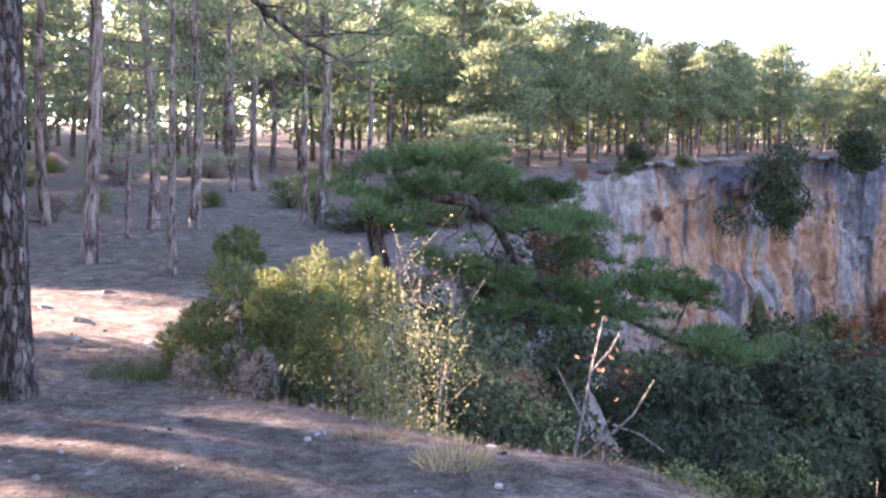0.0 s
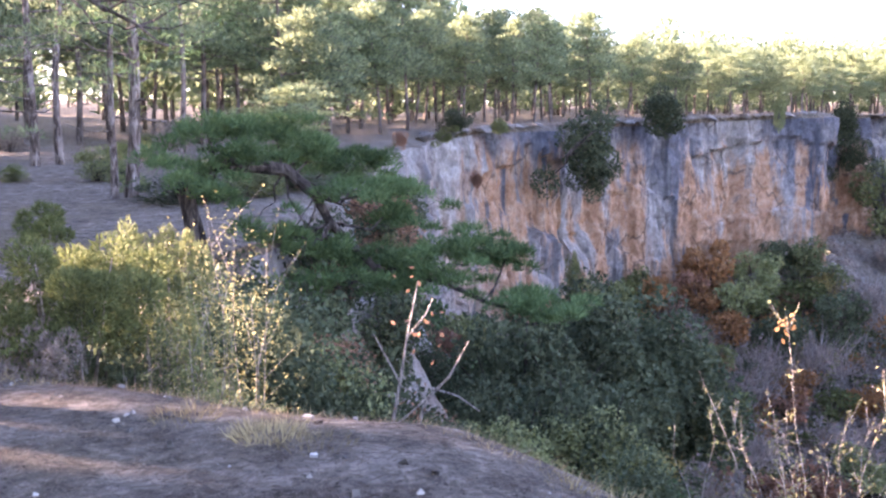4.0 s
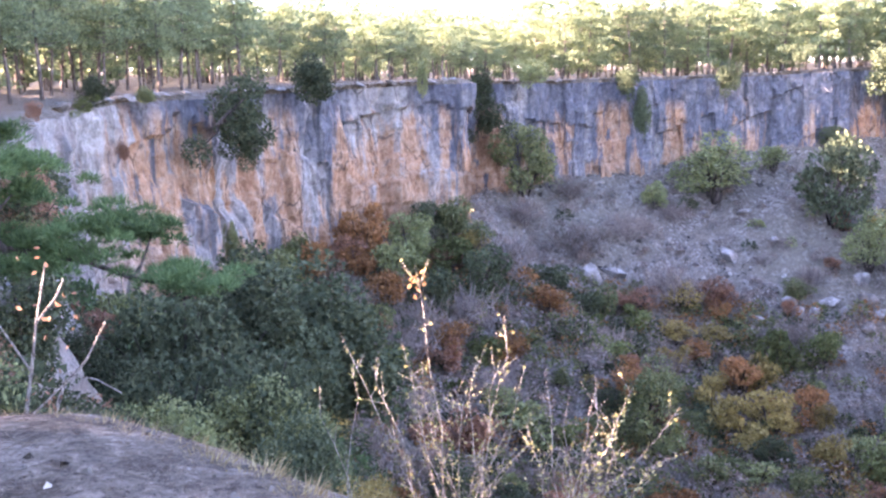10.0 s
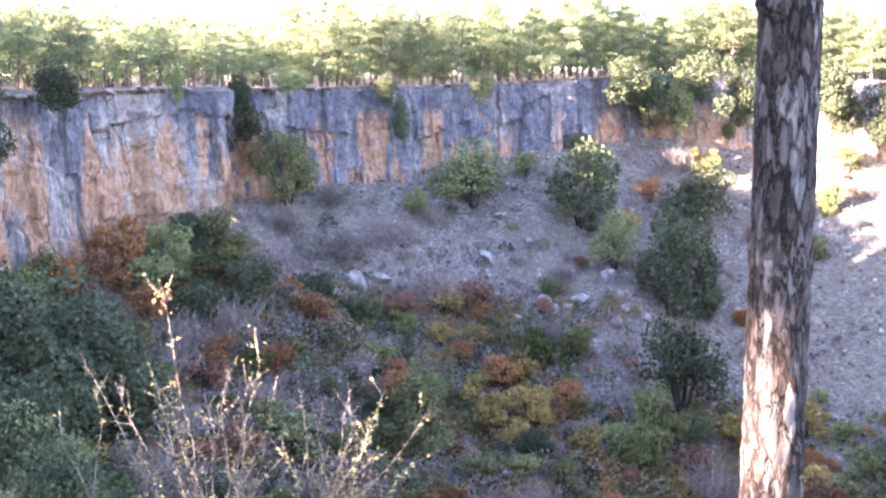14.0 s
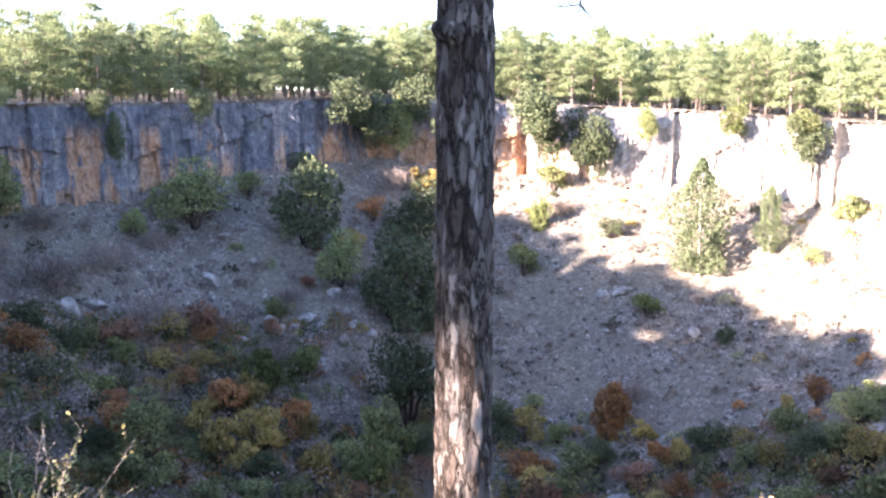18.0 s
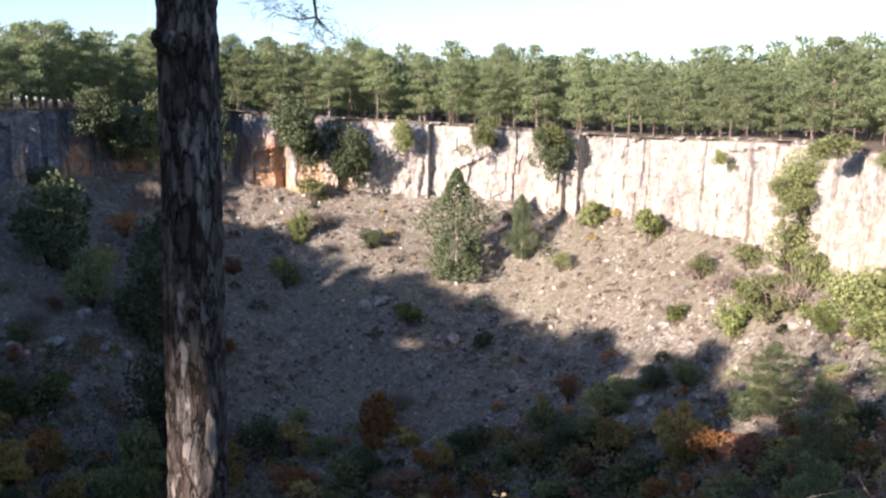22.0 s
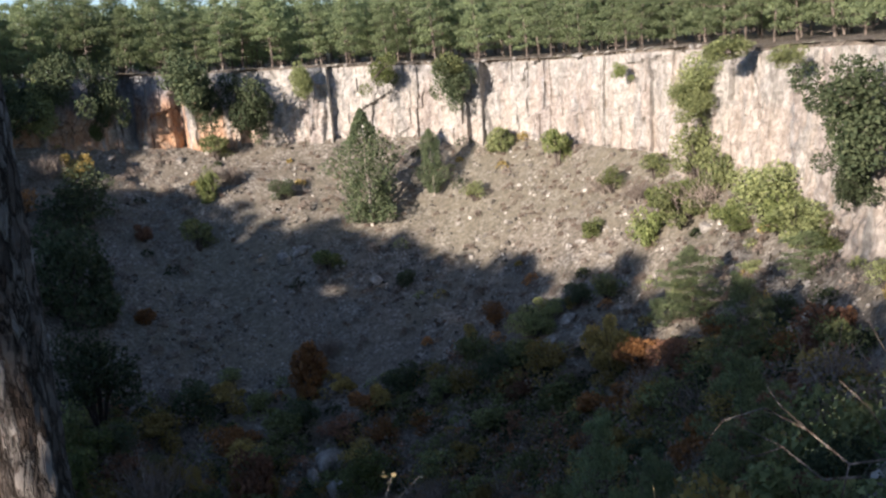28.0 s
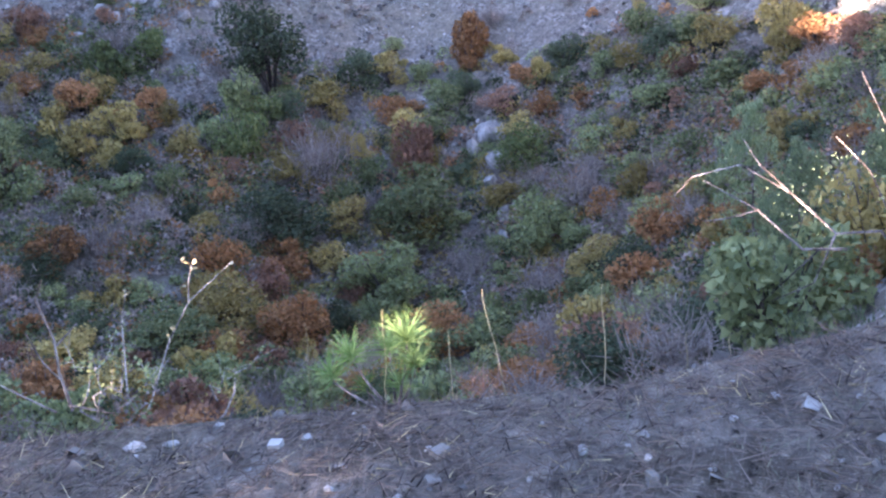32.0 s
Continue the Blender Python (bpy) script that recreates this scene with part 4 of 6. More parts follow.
# the rest of the thicket on the lower slopes
count = 0
rng = np.random.default_rng(11)
placed = []
while count < 500:
    a, v = rng.uniform(-math.pi, math.pi), math.sqrt(rng.uniform(0, 1))
    R, top, foot, run = [float(q) for q in rim_at(a)]
    r = (R - run - 1) * v
    x, y = CX + math.cos(a) * r, CY + math.sin(a) * r
    z = float(height(x, y))
    az, d = math.degrees(math.atan2(-x, y)), math.hypot(x, y)
    el = math.degrees(math.atan2(z, d))
    if not (-98 < az < -4) or d < 24:
        continue
    wild = 1.0 if az > -31 else 0.9 if el < -11 and az > -50 else 0.8 if el < -17 else 0.04
    if rng.uniform() > wild or any((x - p[0]) ** 2 + (y - p[1]) ** 2 < 2.1 ** 2 for p in placed):
        continue
    placed.append((x, y))
    if az > -24 and d < 62:
        kind = rng.choice(["holm", "holm", "green", "pine", "green", "gold"])
    elif az > -40:
        kind = rng.choice(["orange", "red", "green", "green", "holm", "brown", "brown", "lime"])
    else:
        kind = rng.choice(["orange", "red", "green", "green", "gold", "brown", "brown", "holm", "gold"])
    if az < -60 and el > -15 and kind in ("orange", "red", "gold"):
        kind = "lime"  # the sunlit slope has no red bushes
    s = rng.uniform(0.9, 2.1) * (1.25 if az > -24 else 1.0)
    shrub(str(kind), (x, y, z), s, s * rng.uniform(1.1, 1.7))
    count += 1


def bush_tree(kind, p, r, h, fine):
    """A bush, or where it must reach high a small tree with a trunk and a crown."""
    if h < 2.6 * r or kind == "brown":
        return shrub(kind, p, r, min(h, 3 * r), sink=0.1, fine=fine)
    global shrub_n
    shrub_n += 1
    mat, label, cat = KINDS[kind]
    src = SHRUBS[(6 if fine else 4) + shrub_n % 2]
    e = empty(NAMES[kind], Matrix.Translation(p), "small tree with a bushy crown rising from the drop, " + label.split(" ")[0] + " leaves", cat, "shrubs of the sinkhole")
    part("trunk", tube([(0, 0, -0.4), (0.12 * r, 0.1, h * 0.5), (0, 0, h - r)], [0.09 * r, 0.07 * r, 0.03 * r], 6), M_BARK, e)
    for k, (f, q, dx) in enumerate(((1.0, 1.0, 0.0), (0.75, 0.9, 0.5), (0.7, 0.8, -0.6))):
        o = part("crown", src[1], None, e)
        o.location = (dx * r, -dx * r * 0.6, (h - 2.0 * r * q) * f)
        o.rotation_euler = (0, 0, shrub_n * 1.7 + k * 2)
        o.scale = (r * q * 1.15, r * q * 1.15, r * q * 1.2)
        o.material_slots[0].link = "OBJECT"
        o.material_slots[0].material = mat
    return e


# trees and bushes that grow up from the bank beside the path: bearing, elevation of the top, distance, radius
for kind, az, el, d, r in [("holm", 2.63, -8.40, 14, 1.0), ("holm", -0.58, -8.35, 16, 1.2), ("holm", 5.17, -9.68, 11.5, 0.9), ("holm", 9.60, -10.29, 10.5, 0.8), ("holm", 7.09, -8.42, 13, 1.0),
                           ("red", -2.38, -9.58, 21, 0.75), ("red", -3.21, -10.82, 20, 0.6), 
                           ("holm", -14.04, -10.33, 40, 2.4), ("holm", -17.20, -10.72, 44, 2.2), ("holm", -19.20, -9.66, 52, 2.8), ("holm", -16.45, -14.08, 36, 2.0), ("green", -12.6, -15.2, 30, 1.2),
                           ("holm", -21.28, -11.56, 50, 2.6), ("holm", -16.93, -14.13, 34, 2.0), ("holm", -14.20, -11.49, 40, 2.2), ("green", -18.1, -14.4, 33, 1.5), ("holm", -12.84, -13.89, 33, 1.7),
                           ("gold", -23.6, -20.4, 22, 0.7), ("holm", -19.98, -18.6, 24, 1.1), ("holm", -6.0, -12.8, 18, 0.8),
                           ("holm", 0.66, -10.90, 12.5, 0.9), ("red", -2.2, -10.6, 13, 0.45), ("green", -1.6, -13.0, 12, 0.6), ("holm", -3.92, -13.91, 14, 0.9), ("holm", 2.91, -10.93, 10.5, 0.7), ("holm", 4.50, -12.50, 9.0, 0.6),
                           ("holm", -1.14, -4.20, 30, 1.6), ("green", -2.39, -2.90, 38, 1.6), ("holm", 4.60, -3.97, 26, 1.4), ("green", 1.43, -2.97, 28, 1.2), ("holm", -3.72, -5.42, 34, 1.4)]:
    p = spot_r(az, d)
    h = max(0.8, math.tan(radians(el)) * d - p.z)
    bush_tree(kind, p, r * (1.0 if h < 3 else 1.25), h, d < 42)


# scrub that hangs on the steep bank
r_ = np.random.default_rng(77)
for k in range(40):
    f = (k + r_.uniform(0, 1)) / 40
    y = 6.5 + f * 40
    x = float(np.interp(y, (6.4, 7.9, 11, 15, 21, 30, 45), (0.1, -2.0, -2.4, -1.2, 0.8, 2.6, 4.7))) + r_.uniform(0.6, 3.6)
    r = r_.uniform(0.55, 1.0) * (0.8 + 0.02 * y)
    shrub(str(r_.choice(["holm", "holm", "holm", "red", "green", "pine"])), (x, y, float(height(x, y))), r, r * r_.uniform(1.3, 2.1), sink=0.15, fine=y < 32)


def thicket(name, label, material, want, count, seed, size, leaf):
    """Low growth between the shrubs, joined."""
    r_ = np.random.default_rng(seed)
    P = []
    while len(P) < count:
        a, v = r_.uniform(-math.pi, math.pi), math.sqrt(r_.uniform(0, 1))
        R, top, foot, run = [float(q) for q in rim_at(a)]
        r = (R - run) * v
        x, y = CX + math.cos(a) * r, CY + math.sin(a) * r
        z = float(height(x, y))
        az, d = math.degrees(math.atan2(-x, y)), math.hypot(x, y)
        if -99 < az < -4 and d > (40 if az < -24 else 30) and z > -0.63 * d and r_.uniform() < want(az, math.degrees(math.atan2(z, d)), d):
            k = int(r_.integers(80, 140))
            s = size * r_.uniform(0.4, 1.0)
            q = r_.normal(size=(k, 3))
            q /= np.linalg.norm(q, axis=1)[:, None]
            q[:, 2] = np.abs(q[:, 2])
            P.append(np.array([x, y, z]) + q * (s * 0.8, s * 0.8, s * r_.uniform(0.6, 1.1)) * r_.uniform(0.6, 1.0, (k, 1)))
    ob = part(name, leaves(np.concatenate(P), leaf, r_, corners=3), material)
    return tagged(ob, label, "undergrowth", kind="stuff")


def low_zone(az, el, d):
    return 1.0 if az > -31 and el < -9 else 0.3 if az > -31 else 0.8 if el < -11.5 and az > -50 else 1.0 if el < -16 else 0.06


thicket("undergrowth", "tangle of leafless grey-brown scrub", M_BROWN, low_zone, 800, 21, 1.6, 0.12)
thicket("undergrowth", "low olive-green scrub on the pit slopes", M_GREEN, low_zone, 600, 22, 1.5, 0.12)
thicket("undergrowth", "low golden autumn scrub", M_GOLD, low_zone, 330, 23, 1.3, 0.145)
thicket("undergrowth", "low russet autumn scrub", M_ORANGE, lambda az, el, d: low_zone(az, el, d) * (1.0 if -42 < az < -14 or el < -20 else 0.3), 300, 24, 1.3, 0.145)
thicket("undergrowth", "dark evergreen scrub", M_HOLM, low_zone, 430, 25, 1.7, 0.145)
def left_zone(az, el, d):
    return 1.0 if -54 < az < -22 and el < -9.5 - 0.1 * max(0, -az - 34) else 0.0


def deep_zone(az, el, d):
    return 1.0 if az < -50 and el < -18.0 - 2.0 * math.sin(az * 0.35) else 0.0


for zone, lot in ((left_zone, ((M_BROWN, "grey leafless scrub on the shaded slope", 420), (M_GREEN, "olive scrub on the shaded slope", 380), (M_ORANGE, "russet scrub on the shaded slope", 130), (M_HOLM, "evergreen scrub on the shaded slope", 200))),
                  (deep_zone, ((M_BROWN, "brown leafless scrub deep in the sinkhole", 560), (M_GREEN, "green scrub deep in the sinkhole", 560), (M_GOLD, "golden scrub deep in the sinkhole", 200), (M_HOLM, "dark scrub deep in the sinkhole", 230), (M_RED, "russet scrub deep in the sinkhole", 170)))):
    for k, (mt, lb, n_) in enumerate(lot):
        thicket("undergrowth", lb, mt, zone, n_, 120 + k, 2.5, 0.15)
thicket("undergrowth", "sparse dry scrub on the scree", M_BROWN, lambda az, el, d: 1.0 if -62 < az < -30 and el > -14 else 0.06, 620, 26, 1.3, 0.09)


thicket("dry_grass", "tufts of dry grass and heath on the sunlit scree", M_STRAW_DULL, lambda az, el, d: 1.0 if -94 < az < -61 and el > -15 else 0.0, 650, 28, 0.75, 0.06)


def pebble(rng):
    """Vertices and faces of one angular stone of unit size."""
    V = np.array([(-1, -1, -1), (1, -1, -1), (1, 1, -1), (-1, 1, -1), (-1, -1, 1), (1, -1, 1), (1, 1, 1), (-1, 1, 1)], float) * 0.5
    V = V * rng.uniform(0.6, 1.1, (8, 3)) * rng.uniform(0.5, 1.1, 3)
    return V, [(4, 5, 6, 7), (0, 1, 5, 4), (1, 2, 6, 5), (2, 3, 7, 6), (3, 0, 4, 7)]


def stones(name, label, places, sizes, seed, material):
    """Many stones in one mesh, turned at random and bedded in the ground."""
    r_ = np.random.default_rng(seed)
    V, F = [], []
    for k, (p, s) in enumerate(zip(places, sizes)):
        v, f = pebble(r_)
        E = np.array(Euler(r_.uniform(0, 6.28, 3).tolist()).to_matrix())
        V.append(v @ E.T * s + np.asarray(p))
        F.extend([tuple(i + 8 * k for i in q) for q in f])
    return tagged(part(name, (np.concatenate(V), F), material), label, "stones", kind="stuff")


def stone_material():
    m = Nodes("pale_limestone_rubble", 0.95, 0.1)
    isl = m.add("ShaderNodeNewGeometry").outputs["Random Per Island"]
    n = m.noise(m.coords((5,) * 3), 1.0, 5, 0.7)
    c = m.ramp(isl, [(0.0, (0.10, 0.09, 0.08)), (0.7, (0.195, 0.18, 0.16)), (1.0, (0.50, 0.475, 0.435))])
    return m.done(m.mix(0.5, c, m.ramp(n, [(0.3, (0.25,) * 3), (0.7, (0.75,) * 3)]), "OVERLAY"), n, 0.6, 0.05)


M_STONE = stone_material()
r_ = np.random.default_rng(31)
P, S = [], []
while len(P) < 30000:
    a, v = r_.uniform(-math.pi, math.pi), r_.uniform(0, 1) ** 1.2
    R, top, foot, run = [float(q) for q in rim_at(a)]
    r = (R - run) * (1 - v)
    x, y = CX + math.cos(a) * r, CY + math.sin(a) * r
    az = math.degrees(math.atan2(-x, y))
    n_ = noise.noise(Vector((x * 0.09, y * 0.09, 3)))
    if -100 < az < -25 and math.hypot(x, y) > 25 and r_.uniform() < 0.4 + 1.3 * n_:
        P.append((x, y, 0))
        S.append(0.12 + 0.45 * r_.uniform() ** 4)
P = np.array(P)
P[:, 2] = height(P[:, 0], P[:, 1]) + 0.03
stones("scree_stones", "grey limestone rubble scattered over the scree", P, S, 32, M_STONE)


def boulder_mesh(seed, flat=0.7):
    r_ = np.random.default_rng(seed)
    bm = bmesh.new()
    bmesh.ops.create_icosphere(bm, subdivisions=3, radius=1)
    cuts = [Vector(r_.normal(size=3)).normalized() for _ in range(15)]
    for v in bm.verts:
        for c in cuts:
            over = v.co.dot(c) - 0.54
            if over > 0:
                v.co -= c * over * 0.9
        v.co += v.co.normalized() * noise.noise(v.co * 2.3 + Vector((seed, 0, 0))) * 0.07
        v.co.z *= flat
    me = bpy.data.meshes.new("boulder")
    bm.to_mesh(me)
    bm.free()
    me.materials.append(M_ROCK_PALE)
    return me


def pale_rock_material(name="pale_boulder_rock", white=1.0):
    m = Nodes(name, 0.95, 0.1)
    a, b = m.noise(m.coords((1.4,) * 3), 1.0, 5, 0.65), m.noise(m.coords((9,) * 3), 1.0, 5, 0.7)
    c = m.ramp(a, [(p, tuple(white * v for v in q)) for p, q in ((0.3, (0.14, 0.13, 0.12)), (0.5, (0.29, 0.275, 0.255)), (0.68, (0.48, 0.455, 0.425)))])
    return m.done(m.mix(0.5, c, m.ramp(b, [(0.3, (0.22,) * 3), (0.7, (0.78,) * 3)]), "OVERLAY"), b, 0.7, 0.1)


M_ROCK_PALE = pale_rock_material()
M_CHALK = pale_rock_material("white_limestone_chip", 1.5)
BOULDERS = [boulder_mesh(s, f) for s, f in ((1, 0.7), (2, 0.55), (3, 0.85), (4, 0.6))]


def boulder(p, size, k, label="angular grey limestone boulder on the scree"):
    e = new("boulder", BOULDERS[k % 4])
    e.matrix_world = Matrix.LocRotScale((p[0], p[1], p[2] + size * 0.12), Euler((0.3 * (k % 3 - 1), 0.2 * (k % 2), k * 1.9)), (size, size * 0.8, size))
    return tagged(e, label, "boulder", "boulders in the sinkhole")


for k, (az, el, w) in enumerate([(-48.45, -11.56, 40), (-49.86, -10.84, 35), (-51.55, -9.55, 38), (-52.03, -10.62, 45), (-52.66, -11.23, 30), (-50.96, -11.12, 28), (-53.75, -11.80, 30),
                                 (-48.31, -14.06, 35), (-47.15, -7.57, 22), (-44.77, -8.53, 50), (-43.49, -6.31, 24), (-45.56, -6.15, 26), (-37.35, -9.91, 60), (-38.65, -9.61, 45), (-36.05, -10.52, 45),
                                 (-33.92, -11.73, 40), (-33.42, -12.66, 35), (-83.73, -10.38, 28), (-83.00, -10.51, 20), (-85.07, -11.39, 32), (-82.70, -14.74, 45), (-81.65, -15.67, 35), (-83.27, -15.83, 40),
                                 (-85.86, -14.25, 38), (-79.03, -15.96, 25), (-71.86, -11.38, 35), (-66.87, -9.74, 40), (-67.82, -9.32, 35), (-66.87, -6.00, 22), (-67.51, -5.24, 18), (-62.02, -3.50, 20),
                                 (-58.46, -2.92, 20), (-90.59, -10.13, 35), (-46.31, -11.99, 45), (-48.14, -10.93, 40), (-50.14, -10.79, 35), (-52.06, -12.10, 35), (-46.47, -14.75, 35), (-49.36, -11.36, 28)]):
    p, d = spot(az, el, near=20)
    size = math.radians(w / 31.4) * d * 0.56
    boulder(p + Vector((0, 0, size * 0.15)), size, k)


# weathered blocks along the top of the cliffs
r_ = np.random.default_rng(36)
for k in range(150):
    az = -8.5 - 39 * k / 95 if k < 95 else -61 - 31 * (k - 95) / 55
    az += r_.uniform(-0.2, 0.2)
    d = np.arange(40, 170, 0.25)
    x, y = 0.35 - np.sin(radians(az)) * d, -0.2 + np.cos(radians(az)) * d
    inside = np.hypot(x - CX, y - CY) < rim_at(np.arctan2(y - CY, x - CX))[0]
    i = len(d) - 1 - np.argmax(inside[::-1])
    e = 0.25 + r_.uniform(0.0, 0.6)
    p = (x[i] - math.sin(radians(az)) * e, y[i] + math.cos(radians(az)) * e)
    w = r_.uniform(0.25, 0.65)
    if float(np.hypot(p[0] - CX, p[1] - CY) - rim_at(math.atan2(p[1] - CY, p[0] - CX))[0]) < 0.15:
        continue
    b = boulder((p[0], p[1], float(height(*p)) - 0.28 * w), w, k, "weathered grey limestone block on the cliff top")
    b.scale = (w * 1.3, w, w * r_.uniform(0.5, 0.9))


# ---- near things along the edge ----
def at(az, el, d, eye=(0.0, 0.0)):
    """A point d metres off in plan at that bearing and elevation."""
    return Vector((eye[0] - math.sin(radians(az)) * d, eye[1] + math.cos(radians(az)) * d, math.tan(radians(el)) * d))


def big_trunk(low, high, r0, r1, seed, sides=72, step=0.022):
    """An old trunk with raised bark plates."""
    low, high = Vector(low), Vector(high)
    n = int((high - low).length / step)
    V, F = [], []
    for i in range(n + 1):
        f = i / n
        c = low.lerp(high, f) + Vector((0.03 * math.sin(f * 7 + seed), 0.025 * math.cos(f * 6), 0)) * (r0 / 0.13)
        r = r0 + (r1 - r0) * f
        z = c.z - low.z
        flare = 1 + 0.35 * math.exp(-z / 0.25)
        for k in range(sides):
            w = 2 * math.pi * k / sides
            q = Vector((math.cos(w) * r * 26, math.sin(w) * r * 26, z * 7.5 + seed * 3))
            q += noise.noise_vector(q * 0.5) * 0.5
            d = noise.voronoi(q)[0]
            plate = min(1, (d[1] - d[0]) * 3.0)
            rr = r * flare * (1 + 0.035 * noise.noise(Vector((math.cos(w), math.sin(w), z * 0.8 + seed)))) + r0 * 0.07 * (plate - 0.5) + r0 * 0.03 * noise.noise(q * 3)
            V.append((c.x - low.x + math.cos(w) * rr, c.y - low.y + math.sin(w) * rr, z))
    for i in range(n):
        for k in range(sides):
            j = (k + 1) % sides
            F.append((i * sides + k, i * sides + j, (i + 1) * sides + j, (i + 1) * sides + k))
    F.append(tuple(n * sides + k for k in range(sides)))
    return V, F


def bent(a, b, sag=0.0, k=5, wig=0.0, seed=0):
    """Points of a twig from a to b."""
    a, b = Vector(a), Vector(b)
    out = []
    for i in range(k):
        f = i / (k - 1)
        p = a.lerp(b, f) + Vector((0, 0, -sag * 4 * f * (1 - f)))
        p += Vector((noise.noise(Vector((f * 3, seed, 1))), noise.noise(Vector((f * 3, seed, 5))), noise.noise(Vector((f * 3, seed, 9))))) * wig * min(1, 4 * f)
        out.append(p)
    return out


def taper(a, b, k=5):
    return [a + (b - a) * i / (k - 1) for i in range(k)]


# the pine that stands just below the edge
base = Vector((3.43, 1.63, 0))
base.z = float(height(base.x, base.y)) - 0.3
edge_pine = empty("pine_tree", Matrix.Translation(base), "old pine trunk with plated bark and a broken branch stub", "tree", "pines at the edge")
smooth(part("trunk", big_trunk(base, (3.43, 1.62, 4.6), 0.104, 0.092, 1.0), M_PLATES, edge_pine))
stub = at(-57.18, 5.38, 3.42, (0.395, -0.235)) - base
part("branch_stub", tube([stub + Vector((0.06, -0.03, -0.02)), stub, stub + Vector((-0.02, 0.012, 0.01))], [0.045, 0.036, 0.02], 8), M_PLATES, edge_pine)
limb0 = Vector((0.02, -0.05, 2.7 - base.z))
tip = at(-64.01, 6.62, 5.6, (0.434, -0.329)) - base
limb = [limb0, limb0.lerp(tip, 0.4) + Vector((0, 0, 0.25)), limb0.lerp(tip, 0.75) + Vector((0, 0, 0.22)), tip]
pieces = [tube(limb, [0.03, 0.02, 0.013, 0.008], 6)]
droop = [at(-65.65, 5.32, 5.7, (0.434, -0.329)), at(-64.69, 5.88, 5.6, (0.434, -0.329)), at(-63.66, 5.98, 5.5, (0.434, -0.329)), at(-62.82, 6.98, 5.4, (0.434, -0.329)), at(-61.77, 6.78, 5.5, (0.434, -0.329)), at(-61.19, 7.18, 5.4, (0.434, -0.329)), at(-64.31, 6.71, 5.6, (0.434, -0.329))]
for k, q in enumerate(droop):
    pieces.append(tube(bent(limb[3] if k != 5 else limb[2], q - base, 0.02, 4, 0.05, k), taper(0.007, 0.002, 4), 4))
part("branch", join(*pieces), M_WOOD, edge_pine)
r_ = np.random.default_rng(3)
Q = [np.array(q - base) + r_.normal(size=3) * 0.03 for q in droop for _ in range(2)]
part("needles", pads(r_, Q, 0.06, 34, 0.07, 0.004, 0.8, -0.1), M_NEEDLE_DARK, edge_pine, "drooping dark needles on the branch tip")
crown_q = [np.array((math.cos(w) * 1.6 * q, math.sin(w) * 1.6 * q, 6.0 + 1.2 * u - base.z)) for u, q, w in zip(r_.uniform(0, 3, 40), r_.uniform(0.2, 1, 40), r_.uniform(0, 6.28, 40))]
part("crown", pads(r_, crown_q, 0.5, 60, 0.22, 0.04), M_NEEDLE, edge_pine)
part("upper_trunk", tube([Vector((0, 0, 4.55 - base.z)), Vector((0.1, 0, 7 - base.z)), Vector((0.1, 0.1, 9.2 - base.z))], [0.094, 0.07, 0.02], 12), M_BARK, edge_pine)

# the pine at the start of the walk, close on the path
p0 = spot(24.61, -11.77)[0]
path_pine = empty("pine_tree", Matrix.Translation(p0), "reddish pine trunk beside the path with flaking bark", "tree", "pines at the edge")
smooth(part("trunk", big_trunk(p0 - Vector((0, 0, 0.15)), p0 + Vector((-0.15, 0.05, 6.5)), 0.105, 0.092, 4.0, 40, 0.05), M_PLATES, path_pine))
q_ = [np.array((math.cos(w) * 2.2 * q, math.sin(w) * 2.2 * q, 6.2 + u)) for u, q, w in zip(r_.uniform(0, 4, 60), r_.uniform(0.1, 1, 60), r_.uniform(0, 6.28, 60))]
part("crown", pads(r_, q_, 0.6, 60, 0.24, 0.04), M_NEEDLE, path_pine)
part("upper_trunk", tube([(-0.15, 0.05, 6.3), (-0.1, 0, 8.5), (0, 0, 10.6)], [0.098, 0.07, 0.02], 10), M_BARK, path_pine)
# a limb of this pine that hangs into view from above
r_ = np.random.default_rng(4)
limb = [Vector((0, 0, 4.6)), at(13.96, 11.69, 8.6) - p0, at(10.34, 8.59, 8.5) - p0, at(8.25, 6.99, 8.4) - p0, at(5.96, 5.85, 8.4) - p0, at(4.66, 4.78, 8.4) - p0]
part("branch", tube(limb, [0.05, 0.035, 0.024, 0.018, 0.012, 0.005], 6), M_BARK_DARK, path_pine)
hang = [at(az, el, 8.4) - p0 for az, el in ((7.48, 7.97), (4.72, 7.15), (3.17, 6.13), (1.77, 6.92), (5.34, 8.34), (9.01, 6.12), (6.58, 4.06), (0.37, 8.40), (2.24, 8.12))]
part("twig", join(*[tube(bent(limb[2 + k % 3], q, 0.03, 6, 0.12, k), taper(0.012, 0.003, 6), 4) for k, q in enumerate(hang)]), M_BARK_DARK, path_pine)
part("needles", pads(r_, [np.array(q) + r_.normal(size=3) * 0.12 for q in hang for _ in range(4)], 0.14, 26, 0.1, 0.008, 0.8, 0.1), M_NEEDLE_DARK, path_pine)
